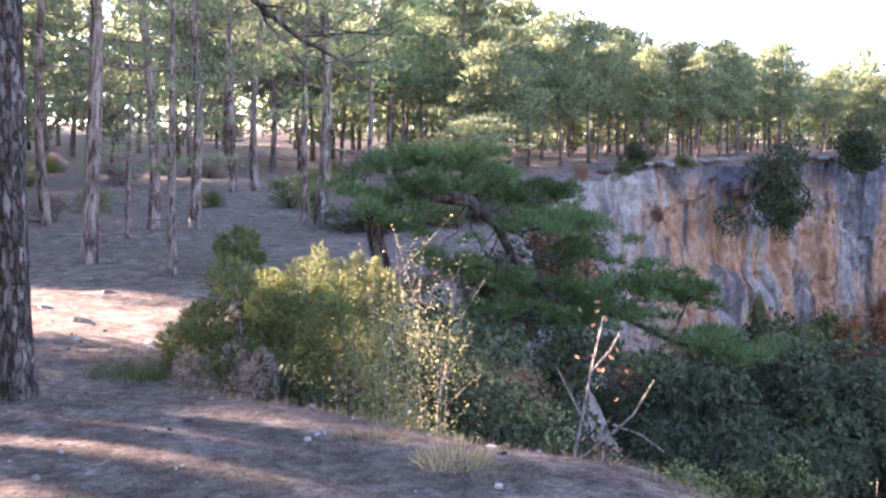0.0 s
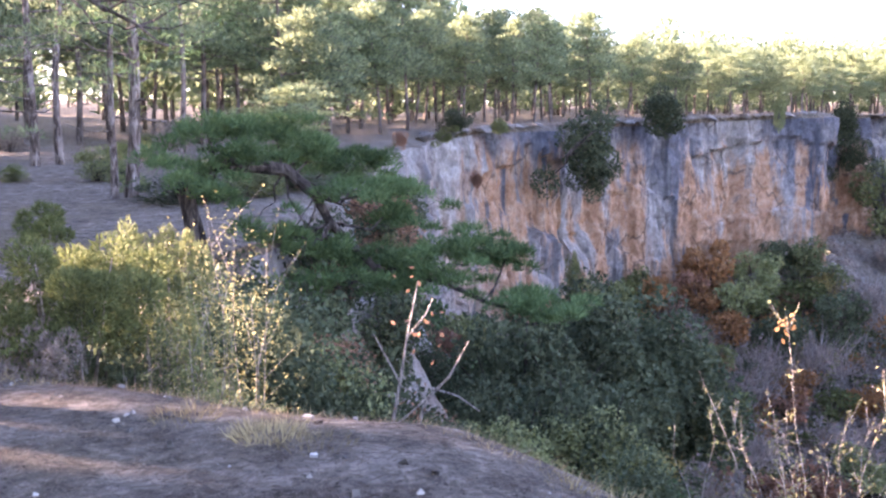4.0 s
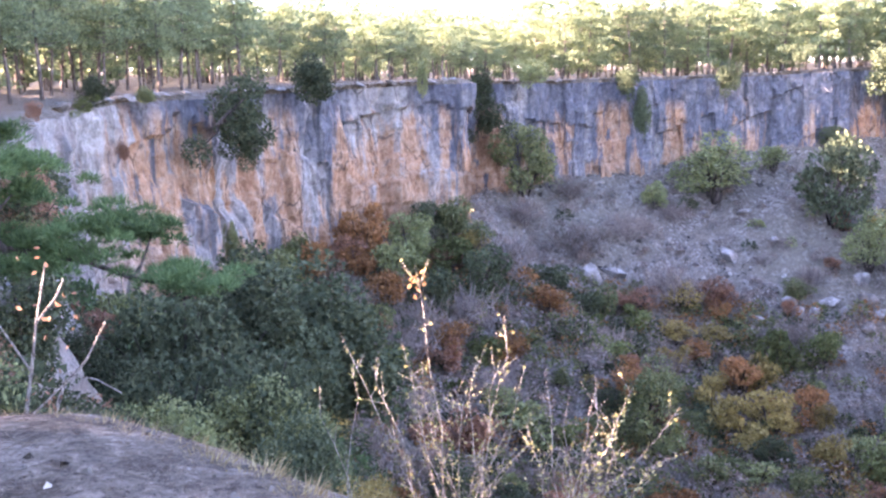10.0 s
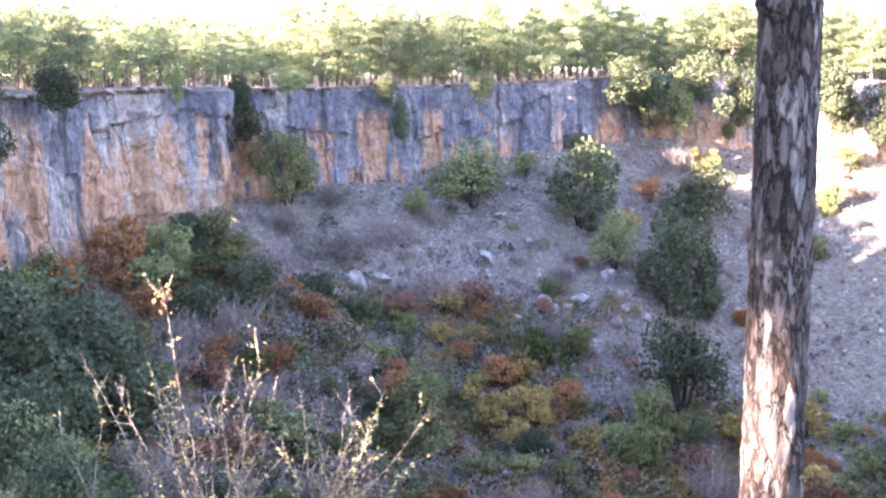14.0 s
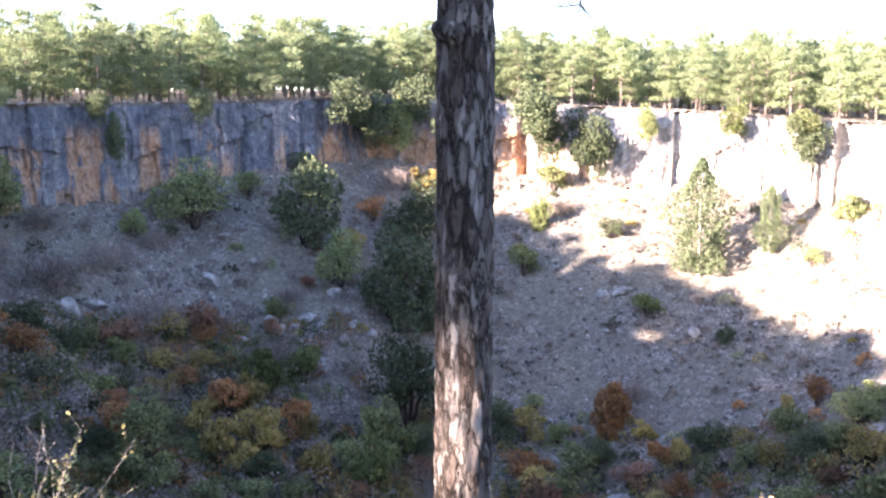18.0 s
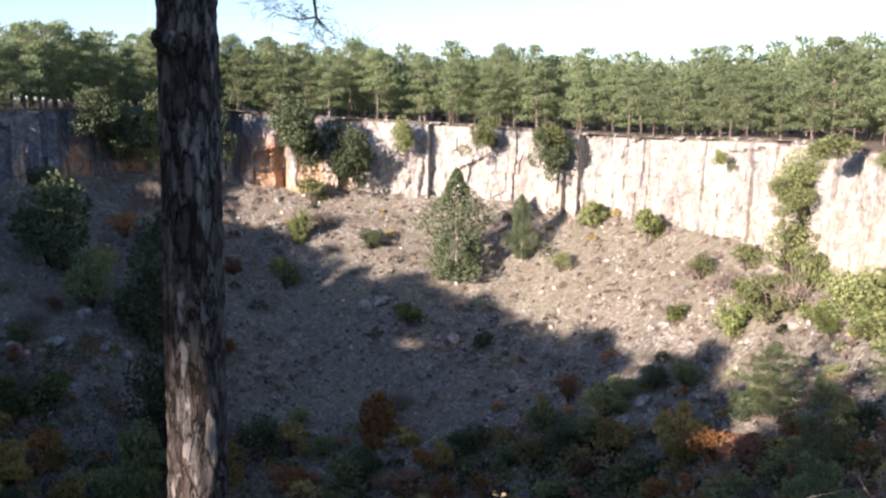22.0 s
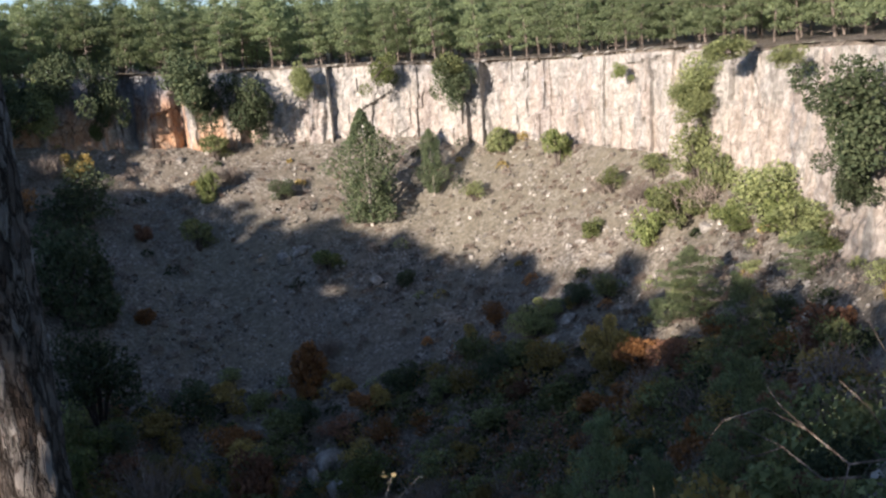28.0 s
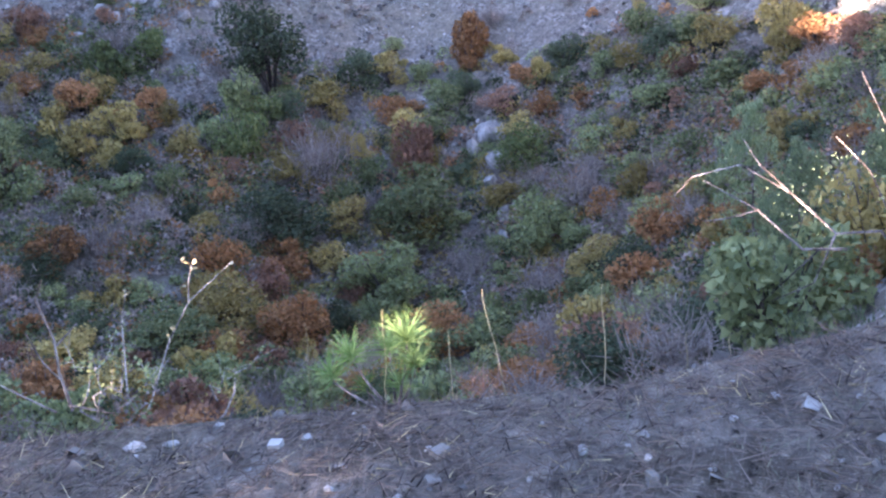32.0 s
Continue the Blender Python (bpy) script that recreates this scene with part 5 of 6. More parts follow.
# unseen pines, added beside and behind the path to shade it
for x, y, s, v in ((-9.2, 9.3, 1.4, 1), (-13.4, 12.4, 0.7, 0), (-13.4, 4.2, 1.05, 0), (-7.5, 2.2, 1.0, 1), (-12, 1.0, 1.1, 1), (-6.0, -4.0, 1.0, 0), (-14, -3.5, 1.0, 2), (1.0, -9.5, 1.0, 1), (-10.5, 4.0, 1.05, 1), (-17.5, 5.8, 1.1, 1), (-8.8, 3.9, 0.5, 2), (-10.9, 4.5, 0.5, 2), (-9.5, 2.3, 0.55, 2), (-6.8, 4.2, 0.19, 2), (-7.4, 3.2, 0.2, 2), (-10.5, 9.7, 0.33, 2), (-13.2, 8.8, 0.33, 0)):
    make_pine("pine_tree", *MID[v], Matrix.LocRotScale((x, y, float(height(x, y))), Euler((0, 0, x)), (s, s, s)), "tall pine on the plateau beside the path", "pines at the edge")

BUSHY = [mesh_of(n, vf, mt) for n, vf, mt in zip(("pine_trunk", "pine_crown"), pine_meshes(171, 6.2, 0.03, 2.1, limbs=40, per=110, needle=0.2, width=0.06, spread=0.45, sides=8, dead=0), (M_BARK, M_NEEDLE))]
# bushy pines added out of view; they keep the sun off the near ground
for x, y, s in ((-12.5, 5.1, 1.0), (-13.6, 3.0, 1.2), (-14.9, 4.9, 1.3), (-15.4, 1.6, 1.3), (-13.9, 6.3, 0.8), (-16.8, 3.6, 1.45), (-18.5, 5.4, 1.4), (-8.0, 11.2, 0.45), (-6.9, 4.0, 0.42), (-7.6, 5.0, 0.36), (-4.3, 3.5, 0.42), (-4.5, 4.9, 0.44), (-4.7, 2.2, 0.62), (-6.2, 0.4, 0.85)):
    make_pine("pine_tree", *BUSHY, Matrix.LocRotScale((x, y, float(height(x, y))), Euler((0, 0, x)), (s, s, s)), "bushy young pine beside the path", "pines at the edge")
SHADY = [mesh_of(n, vf, mt) for n, vf, mt in zip(("pine_trunk", "pine_crown"), pine_meshes(170, 17.5, 0.44, 3.4, limbs=30, per=130, needle=0.3, width=0.1, spread=0.8, sides=8, dead=0), (M_BARK, M_NEEDLE))]
# pines added out of view; their crowns shade the upper part of the edge trunk
for x, y, s in ((-16.1, 11.9, 0.92), (-19.7, 11.2, 1.0), (-21.6, 14.2, 1.08), (-20.0, 14.6, 1.0)):
    make_pine("pine_tree", *SHADY, Matrix.LocRotScale((x, y, float(height(x, y))), Euler((0, 0, x)), (s, s, s)), "tall pine with a high crown on the plateau", "pines at the edge")

p, d = spot(-90.7, -7.2, near=20)
bush_tree("green", p, 2.6, (math.tan(radians(-0.3)) - math.tan(radians(-7.2))) * d, True)

# pines added on the sunward side to shade the bare rim ground
for x, y in ((2.6, 62.2), (5.0, 61.2), (0.5, 60.4)):
    make_pine("pine_tree", *PINES[4], Matrix.LocRotScale((x, y, float(height(x, y))), Euler((0, 0, x)), (0.85, 0.85, 0.8)), "young pine with a full crown to low down", "pines of the rim forest")

# the pine that leans out over the bank
foot = spot_r(4.12, 16.5)
lean_pine = empty("leaning_pine", Matrix.Translation(foot), "crooked pine with dense dark green needles leaning over the drop", "tree")
PADS = [at(2.75, 0.11, 16.5), at(1.01, 0.37, 16.6), at(-0.90, 0.24, 16.9), at(-2.98, -0.73, 17), at(-5.06, -1.58, 17), at(-7.14, -2.96, 17), at(-7.80, -4.20, 16.8), at(4.31, -1.75, 16), at(0.83, -1.06, 16),
        at(-5.56, -2.83, 16.4), at(-1.73, -1.49, 17.2), at(-3.74, -6.37, 16.5), at(-5.67, -6.95, 16.6), at(-8.21, -7.50, 16.5), at(-10.38, -6.63, 16.4), at(-11.90, -6.10, 16.3), at(-13.76, -6.80, 16.2),
        at(-10.72, -7.71, 16), at(-15.97, -9.74, 15.8), at(-2.83, -8.30, 16.2), at(-14.60, -9.06, 15.9), at(2.06, -3.30, 15.8), at(-0.53, -5.49, 16.2), at(-6.97, -8.17, 16)]
knee = [foot + Vector((0, 0, -0.3)), at(4.14, -2.54, 16.3), at(2.09, -1.40, 16.3), at(-1.41, -1.81, 16.6), at(-3.04, -3.21, 16.6), at(-3.87, -4.78, 16.5)]
part("trunk", tube([q - foot for q in knee], [0.16, 0.14, 0.12, 0.11, 0.09, 0.07], 9), M_BARK_DARK, lean_pine)
low = [at(-3.87, -4.78, 16.5), at(-6.31, -7.25, 16.5), at(-10.11, -8.05, 16.2), at(-12.62, -9.18, 16), at(-15.38, -9.87, 15.8)]
part("branch", tube([q - foot for q in low], [0.07, 0.06, 0.05, 0.035, 0.015], 7), M_BARK_DARK, lean_pine)
r_ = np.random.default_rng(8)
for k, q in enumerate(PADS):
    src = min(knee[1:] + low, key=lambda c: (c - q).length + 0.3 * abs(c.z - q.z))
    part("branch", tube([v - foot for v in bent(src, q, 0.12, 5, 0.25, k)], taper(0.035, 0.01), 5), M_BARK_DARK, lean_pine)
    Q = [np.array(q - foot) + r_.normal(size=3) * (0.33, 0.33, 0.12) for _ in range(14)]
    part("needle_cushion", domes(r_, Q, 0.21, 150, 0.13, 0.02, 0.6), M_NEEDLE_DARK, lean_pine)
for k in range(10):
    a = knee[2 + k % 4] - foot
    part("dead_twig", tube(bent(a, a + Vector(r_.normal(size=3)) * 0.7 + Vector((0, 0, -0.5)), 0.05, 5, 0.2, k + 40), taper(0.02, 0.005), 4), M_BARK_DARK, lean_pine)


def spray_bush(name, p, r, h, lobes, n, length, width, material, label, cat, seed, stems=12, deep=1.2):
    """A bush of upright sprays: many short blades in lobes, on woody stems."""
    r_ = np.random.default_rng(seed)
    e = empty(name, Matrix.Translation(p), label, cat)
    Q = []
    for k in range(lobes):
        w, q = k * 2.4, math.sqrt((k + 0.5) / lobes) * r
        Q.append(np.array((math.cos(w) * q, math.sin(w) * q, h - deep * min(1, 0.3 * (q / r) ** 2 + r_.uniform(0.0, 0.75)))))
    for k in range(stems):
        part("stem", tube(bent((0, 0, -0.3), Q[k % lobes], 0.0, 5, 0.15, seed + k), taper(0.03, 0.006), 5), M_WOOD, e)
    C, D = [], []
    for q in Q:
        d = r_.normal(size=(n, 3))
        d /= np.linalg.norm(d, axis=1)[:, None]
        o = d * (0.26 * r, 0.26 * r, 0.2 * deep) * r_.uniform(0.55, 1.0, (n, 1)) * r_.uniform(0.7, 1.2)
        d = d + r_.normal(size=(n, 3)) * 0.4 + (0, 0, 0.55)
        C.append(q + o)
        D.append(d / np.linalg.norm(d, axis=1)[:, None])
    C, D = np.concatenate(C), np.concatenate(D)
    part("foliage", blades(C, D, length * r_.uniform(0.5, 1.3, len(C)), width, r_), material, e)
    return e


def top_over(p, az, el, d):
    return math.tan(radians(el)) * d - p.z


r_ = np.random.default_rng(66)
for k in range(26):
    p = spot_r(r_.uniform(3.0, 25.0), r_.uniform(24, 58))
    w = r_.uniform(0.35, 0.85)
    shrub(str(r_.choice(["green", "lime", "holm", "brown", "lime"])), p, w, w * r_.uniform(0.8, 1.4), sink=0.05, fine=True)
p = spot_r(12.09, 8.9)
spray_bush("juniper_bush", p, 0.74, top_over(p, 11.17, -5.75, 8.9), 34, 760, 0.045, 0.018, M_JUNIPER, "sunlit yellow-green juniper bush at the edge of the drop", "juniper", 5, deep=0.85)
p = spot_r(7.23, 10.2)
spray_bush("juniper_bush", p, 0.45, top_over(p, 7.44, -4.64, 10.2), 28, 480, 0.055, 0.017, M_GREEN, "soft green juniper behind the sunlit bush", "juniper", 6, deep=1.3)
for k, (x_, d_, r_0, h_, mt, lb) in enumerate([(14.23, 8.3, 0.4, 0.25, M_BROWN, "dry twiggy growth below the juniper"), (11.46, 8.5, 0.45, 0.25, M_HOLM, "dark low evergreen below the juniper"), (9.27, 8.6, 0.42, 0.3, M_HOLM, "dark low evergreen below the juniper"), (7.06, 8.8, 0.5, 0.5, M_HOLM, "dark low evergreen below the juniper"), (5.77, 8.3, 0.4, 0.35, M_GREEN, "green low shrub at the edge")]):
    p = spot_r(x_, d_)
    spray_bush("low_bush", p, r_0, max(h_, -1.55 + h_ - p.z - 0.1), 22, 300, 0.035, 0.014, mt, lb, "bush", 400 + k, deep=max(0.5, -1.5 + h_ - p.z))
p = spot_r(12.40, 17)
spray_bush("young_pine", p, 0.42, 0.75, 12, 260, 0.1, 0.02, M_JUNIPER, "pale green young pine in the glade", "young pine", 7, deep=0.6)


def leafy_stems(name, root, tips, material, label, cat, seed, r0=0.012, leaf=0.02, per=26, spread=0.08, wood=None, low=0.25, sides=5):
    """Thin stems from one root to their tips, with side twigs and small leaves."""
    r_ = np.random.default_rng(seed)
    root = Vector(root)
    e = empty(name, Matrix.Translation(root), label, cat)
    for k, t in enumerate(tips):
        a = Vector(r_.normal(size=3).tolist()) * 0.06
        a.z = -0.05
        P = bent(a, Vector(t) - root, 0.0, 7, 0.10, seed + k)
        geo = [tube(P, taper(r0, r0 * 0.22, 7), 5)]
        C = []
        for j in range(sides):
            f = r_.uniform(0.35, 0.97)
            i = min(5, int(f * 6))
            b = P[i].lerp(P[i + 1], f * 6 - i)
            d = Vector(r_.normal(size=3).tolist()).normalized() * spread * 2.2 + (P[6] - P[0]).normalized() * spread * 1.6
            geo.append(tube([b, b + d * 0.5, b + d], [r0 * 0.35, r0 * 0.28, r0 * 0.15], 4))
            C += [np.array(b + d * g) for g in r_.uniform(0.3, 1.05, max(1, per // 8))]
        part("stem", join(*geo), wood or M_WOOD, e)
        for g in r_.uniform(low, 1.0, per):
            i = min(5, int(g * 6))
            C.append(np.array(P[i].lerp(P[i + 1], g * 6 - i)) + r_.normal(size=3) * spread * 0.35)
        if per:
            part("leaf_spray", leaves(np.array(C), leaf, r_, 0.4), material, e)["kind"] = "stuff"
    return e


# the pale yellow shrub with thin stems
root = spot_r(2.54, 8.6) + Vector((0, 0, -0.4))
tips = [at(2.68, -4.58, 8.8), at(3.93, -6.51, 8.5), at(1.23, -5.52, 9.0), at(-0.54, -6.12, 9.1), at(4.54, -9.36, 8.4), at(0.38, -8.37, 8.8), at(2.01, -7.12, 8.7), at(2.95, -8.40, 8.4), at(5.47, -11.25, 8.3), at(0.01, -10.89, 8.6), at(1.48, -9.65, 8.3), at(3.56, -10.93, 8.3)]
yellow = leafy_stems("autumn_shrub", root, tips, M_YELLOW, "thin-stemmed shrub with pale yellow autumn leaves", "shrub", 50, 0.009, 0.015, 60, 0.22, sides=8)
r_ = np.random.default_rng(51)
for k, t in enumerate(tips):
    f = r_.uniform(0.3, 1.02, (520, 1))
    C = np.array(t - root) * f + r_.normal(size=(520, 3)) * (0.15 + 0.08 * (1 - f))
    part("leaf_cloud", leaves(C, 0.0125, r_, 0.3), M_YELLOW, yellow)["kind"] = "stuff"
# the dead sapling over the drop
root = at(-7.59, -16.36, 7.6)
sap = empty("dead_sapling", Matrix.Translation(root), "leafless grey sapling with a few red leaves over the drop", "sapling")
for k, L in enumerate([[at(-7.59, -16.36, 7.6), at(-8.09, -13.74, 7.6), at(-8.48, -11.25, 7.6), at(-9.11, -8.09, 7.7)], [at(-8.48, -11.25, 7.6), at(-9.55, -9.95, 7.6), at(-9.99, -9.00, 7.6)], [at(-8.97, -16.50, 7.5), at(-9.69, -14.57, 7.5), at(-10.91, -13.43, 7.4), at(-12.03, -11.43, 7.4)],
                       [at(-9.83, -14.01, 7.5), at(-11.42, -14.46, 7.4), at(-12.69, -15.28, 7.3)], [at(-7.59, -16.27, 7.6), at(-8.92, -15.23, 7.5), at(-10.91, -13.43, 7.4)], [at(-8.09, -13.74, 7.6), at(-7.25, -12.23, 7.6), at(-6.57, -11.02, 7.6)]]):
    part("stem", tube([v - root for v in L], taper(0.018 if k in (0, 2) else 0.01, 0.005, len(L)), 6), M_WOOD, sap)
r_ = np.random.default_rng(14)
part("leaf_spray", leaves(np.array([np.array(at(-9.11, -15.97, 7.5) - root) + r_.normal(size=3) * (0.06, 0.06, 0.1) for _ in range(40)] + [np.array(at(-9.10, -10.59, 7.6) - root) + r_.normal(size=3) * (0.1, 0.1, 0.3) for _ in range(25)]), 0.022, r_), M_RED, sap)["kind"] = "stuff"

# the tall dry stems in the middle of the pan
eye9 = (0.195, -0.045)
root = at(-30.19, -25.67, 6.4, eye9)
tips = [at(-27.87, -9.71, 6.5, eye9), at(-23.28, -12.65, 6.6, eye9), at(-26.85, -13.34, 6.3, eye9), at(-31.23, -14.14, 6.4, eye9), at(-32.78, -11.93, 6.5, eye9), at(-26.97, -16.33, 6.2, eye9), at(-33.65, -15.66, 6.3, eye9), at(-32.04, -17.86, 6.2, eye9), at(-34.14, -17.50, 6.3, eye9),
        at(-27.98, -14.46, 6.5, eye9), at(-25.95, -18.18, 6.3, eye9), at(-28.61, -16.96, 6.4, eye9), at(-29.92, -16.02, 6.5, eye9), at(-32.52, -14.44, 6.6, eye9), at(-33.01, -19.06, 6.2, eye9), at(-25.04, -14.42, 6.7, eye9)]
tall_stems = leafy_stems("dry_shrub", root, tips, M_YELLOW, "tall sunlit dry stems with small pale leaves", "shrub", 60, 0.0062, 0.012, 30, 0.06, wood=M_STEM, low=0.35, sides=11)
root = at(-35.50, -25.48, 6.0, eye9)
tips = [at(-40.12, -15.68, 6.1, eye9), at(-42.74, -16.64, 6.2, eye9), at(-41.90, -19.37, 5.9, eye9), at(-39.07, -17.46, 6.0, eye9), at(-37.83, -18.43, 6.0, eye9), at(-34.48, -19.32, 5.9, eye9), at(-39.72, -18.78, 6.1, eye9), at(-38.33, -20.05, 6.0, eye9), at(-36.40, -18.95, 6.1, eye9)]
leafy_stems("dry_shrub", root, tips, M_YELLOW, "spreading dry stems with pale curled leaves", "shrub", 61, 0.0062, 0.014, 30, 0.06, wood=M_STEM, low=0.4, sides=11)
root = at(-36.47, -25.14, 6.2, eye9)
leafy_stems("dead_shrub", root, [at(-35.09, -14.86, 6.3, eye9), at(-36.53, -16.20, 6.2, eye9), at(-37.89, -16.15, 6.2, eye9), at(-37.65, -16.77, 6.1, eye9)], M_YELLOW, "bare grey dead stems standing upright", "dead stems", 62, 0.006, 0.01, 0, 0.06, wood=M_STEM, sides=8)
root = at(-24.49, -25.07, 6.6, eye9)
leafy_stems("thorn_shrub", root, [at(-22.07, -15.60, 6.7, eye9), at(-23.89, -14.71, 6.7, eye9), at(-23.29, -19.05, 6.5, eye9)], M_GREEN, "slender drooping stems with tiny green leaves", "shrub", 63, 0.006, 0.014, 46, 0.04, low=0.1)
r_ = np.random.default_rng(15)
top9 = at(-27.80, -10.02, 6.5, eye9)
part("leaf_spray", leaves(np.array([np.array(top9 - tall_stems.location) + r_.normal(size=3) * (0.03, 0.03, 0.04) for _ in range(16)]), 0.022, r_), M_ORANGE, tall_stems, "orange leaves at the tip")


def grass_tuft(p, r, h, n, seed, material, label):
    r_ = np.random.default_rng(seed)
    w, q = r_.uniform(0, 6.28, n), np.sqrt(r_.uniform(0, 1, n)) * r
    C = np.stack((np.cos(w) * q, np.sin(w) * q, np.full(n, -0.02)), 1)
    D = np.stack((np.cos(w) * q / r * 0.9, np.sin(w) * q / r * 0.9, np.ones(n)), 1) + r_.normal(size=(n, 3)) * 0.3
    D /= np.linalg.norm(D, axis=1)[:, None]
    ob = part("grass_tuft", blades(C, D, h * r_.uniform(0.5, 1.2, n), 0.007, r_), material)
    ob.location = p
    return tagged(ob, label, "grass tuft", "grass tufts")


for k, (az, el, r, h, n, mt, lb) in enumerate([
    (19.11, -11.08, 0.28, 0.16, 500, M_JUNIPER, "pale green grass tuft on the bare ground"), (2.84, -15.89, 0.2, 0.11, 420, M_STRAW, "straw-coloured dry grass tuft near the edge"), (20.96, -10.31, 0.12, 0.08, 120, M_STRAW, "small dry grass tuft"),
    (14.53, -11.41, 0.3, 0.35, 600, M_STRAW, "dry grey grass below the juniper"), (7.04, -14.80, 0.2, 0.1, 150, M_STRAW, "sparse dry grass at the edge"), (12.39, -12.39, 0.3, 0.25, 400, M_STRAW, "dry grey grass below the juniper"), (0.23, -16.48, 0.2, 0.08, 150, M_STRAW, "sparse dry grass at the edge"),
    (-13.54, -18.82, 0.12, 0.10, 70, M_STRAW, "sparse dry grass at the edge"), (-16.06, -19.77, 0.12, 0.12, 70, M_STRAW, "sparse dry grass at the edge"), (-18.29, -20.96, 0.12, 0.12, 80, M_STRAW, "sparse dry grass at the edge")]):
    grass_tuft(spot(az, el)[0], r, h, n, 200 + k, mt, lb)

# weathered rocks in the ground by the path and at the edge
for k, (az, el, w, lb) in enumerate([(20.65, -8.34, 0.5, "flat grey rock bedded in the ground"), (18.80, -8.70, 0.42, "flat grey rock bedded in the ground"), (17.65, -9.49, 0.3, "dark flat rock by the bush"), (22.09, -11.65, 0.09, "small pale rock at the foot of the pine"),
                                     (19.50, -6.88, 0.4, "low rock slab on the forest floor"), (16.90, -6.63, 0.3, "low rock slab on the forest floor"), (22.59, -7.68, 0.35, "low rock slab on the forest floor")]):
    p, d = spot(az, el)
    boulder(p + Vector((0, 0, -w * 0.3)), w * 0.62, k, lb)
p = at(8.07, -14.2, 7.7)
b = boulder(p, 0.34, 2, "white limestone outcrop below the juniper")
b.scale = (0.2, 0.15, 0.34)
b.rotation_euler = (0.5, 0.4, 1.0)
b.location.z -= 0.1
for k, (az, el, d, w) in enumerate([(-1.90, -9.90, 22, 0.8), (-1.99, -14.28, 18, 0.5)]):
    b = boulder(at(az, el, d), w, k + 3, "grey limestone outcrop on the bank")
    b.scale = (w, w * 0.8, w * 1.8)
# the pale outcrop at the bottom of the pit
for k, (az, el, w) in enumerate([(-67.88, -21.25, 58), (-68.15, -22.88, 40), (-67.81, -23.96, 36), (-68.41, -25.80, 30), (-68.24, -26.90, 30), (-66.92, -21.91, 30)]):
    p, d = spot(az, el, near=20)
    b = boulder(p, math.radians(w / 31.4) * d * 0.55, k + 1, "pale limestone outcrop low in the sinkhole")
    b.scale = (b.scale.x * 1.25, b.scale.y * 1.25, b.scale.z * 2.2)
    b.location.z += 0.5

# pines low on the slope, at the end of the walk
for az, el, d, r, s in [(-89.7, -11.0, 76, 0, 0.8), (-92.30, -12.55, 58, 1, 0.6), (-84.16, -19.89, 36, 2, 0.5), (-87.10, -21.89, 33, 1, 0.46), (-92.11, -16.77, 40, 0, 0.6), (-95.75, -11.20, 66, 1, 0.6)]:
    p = spot_r(az, d)
    tall = max(3.0, math.tan(radians(el)) * d - p.z)
    make_pine("pine_tree", *BUSHY, Matrix.LocRotScale(p, Euler((0, 0, d)), (s * 1.35, s * 1.35, tall / 6.4)), "full green pine rising from the shaded slope", "pines in the sinkhole")

# ---- the edge at the end of the walk ----
eye32 = (1.877, -1.268)
sp = spot(-58.22, -35.53, eye32)[0]
seedling = empty("pine_seedling", Matrix.Translation(sp), "bright green pine seedling lit by the sun", "seedling")
r_ = np.random.default_rng(17)
for k, (q, s, n) in enumerate([(at(-59.80, -32.02, 2.53, eye32), 0.085, 170), (at(-60.09, -33.35, 2.50, eye32), 0.075, 130), (at(-58.60, -32.30, 2.58, eye32), 0.07, 110), (at(-56.11, -32.34, 2.56, eye32), 0.07, 130), (at(-54.56, -33.17, 2.54, eye32), 0.065, 110), (at(-58.87, -34.43, 2.47, eye32), 0.055, 90), (at(-56.64, -34.05, 2.54, eye32), 0.05, 80)]):
    q = q - sp
    part("shoot", tube(bent((0, 0, -0.02), q, 0.01, 4, 0.02, k), taper(0.006, 0.003, 4), 5), M_BARK, seedling)
    d = r_.normal(size=(n, 3)) * (0.8, 0.8, 0.5) + (0, 0, 0.75)
    d /= np.linalg.norm(d, axis=1)[:, None]
    part("needle_tuft", blades(np.array(q) + (0, 0, 0.03) + d * 0.008 + np.outer(r_.uniform(-0.03, 0.01, n), (0, 0, 1)), d, 1.3 * s * r_.uniform(0.7, 1.1, n), 0.004, r_), M_SPROUT, seedling)

for k, (az0, el0, az1, el1) in enumerate([(-52.54, -35.61, -53.64, -29.59), (-62.06, -37.12, -62.64, -31.64), (-66.03, -36.94, -65.21, -29.57), (-72.65, -35.87, -72.93, -29.95), (-57.75, -34.25, -58.64, -29.74), (-78.06, -34.78, -78.14, -32.78), (-80.77, -34.45, -80.86, -32.94)]):
    a, b = at(az0, el0, 2.52, eye32), at(az1, el1, 2.58, eye32)
    a.z = min(a.z, float(height(a.x, a.y)) - 0.01) if k < 3 else a.z - 0.05
    e = part("grass_stalk", tube([v - a for v in bent(a, b, 0.0, 6, 0.008, k)], taper(0.002, 0.001, 6), 4), M_STRAW)
    e.location = a
    tagged(e, "single dry grass stalk standing at the edge", "grass stalk", "grass stalks")

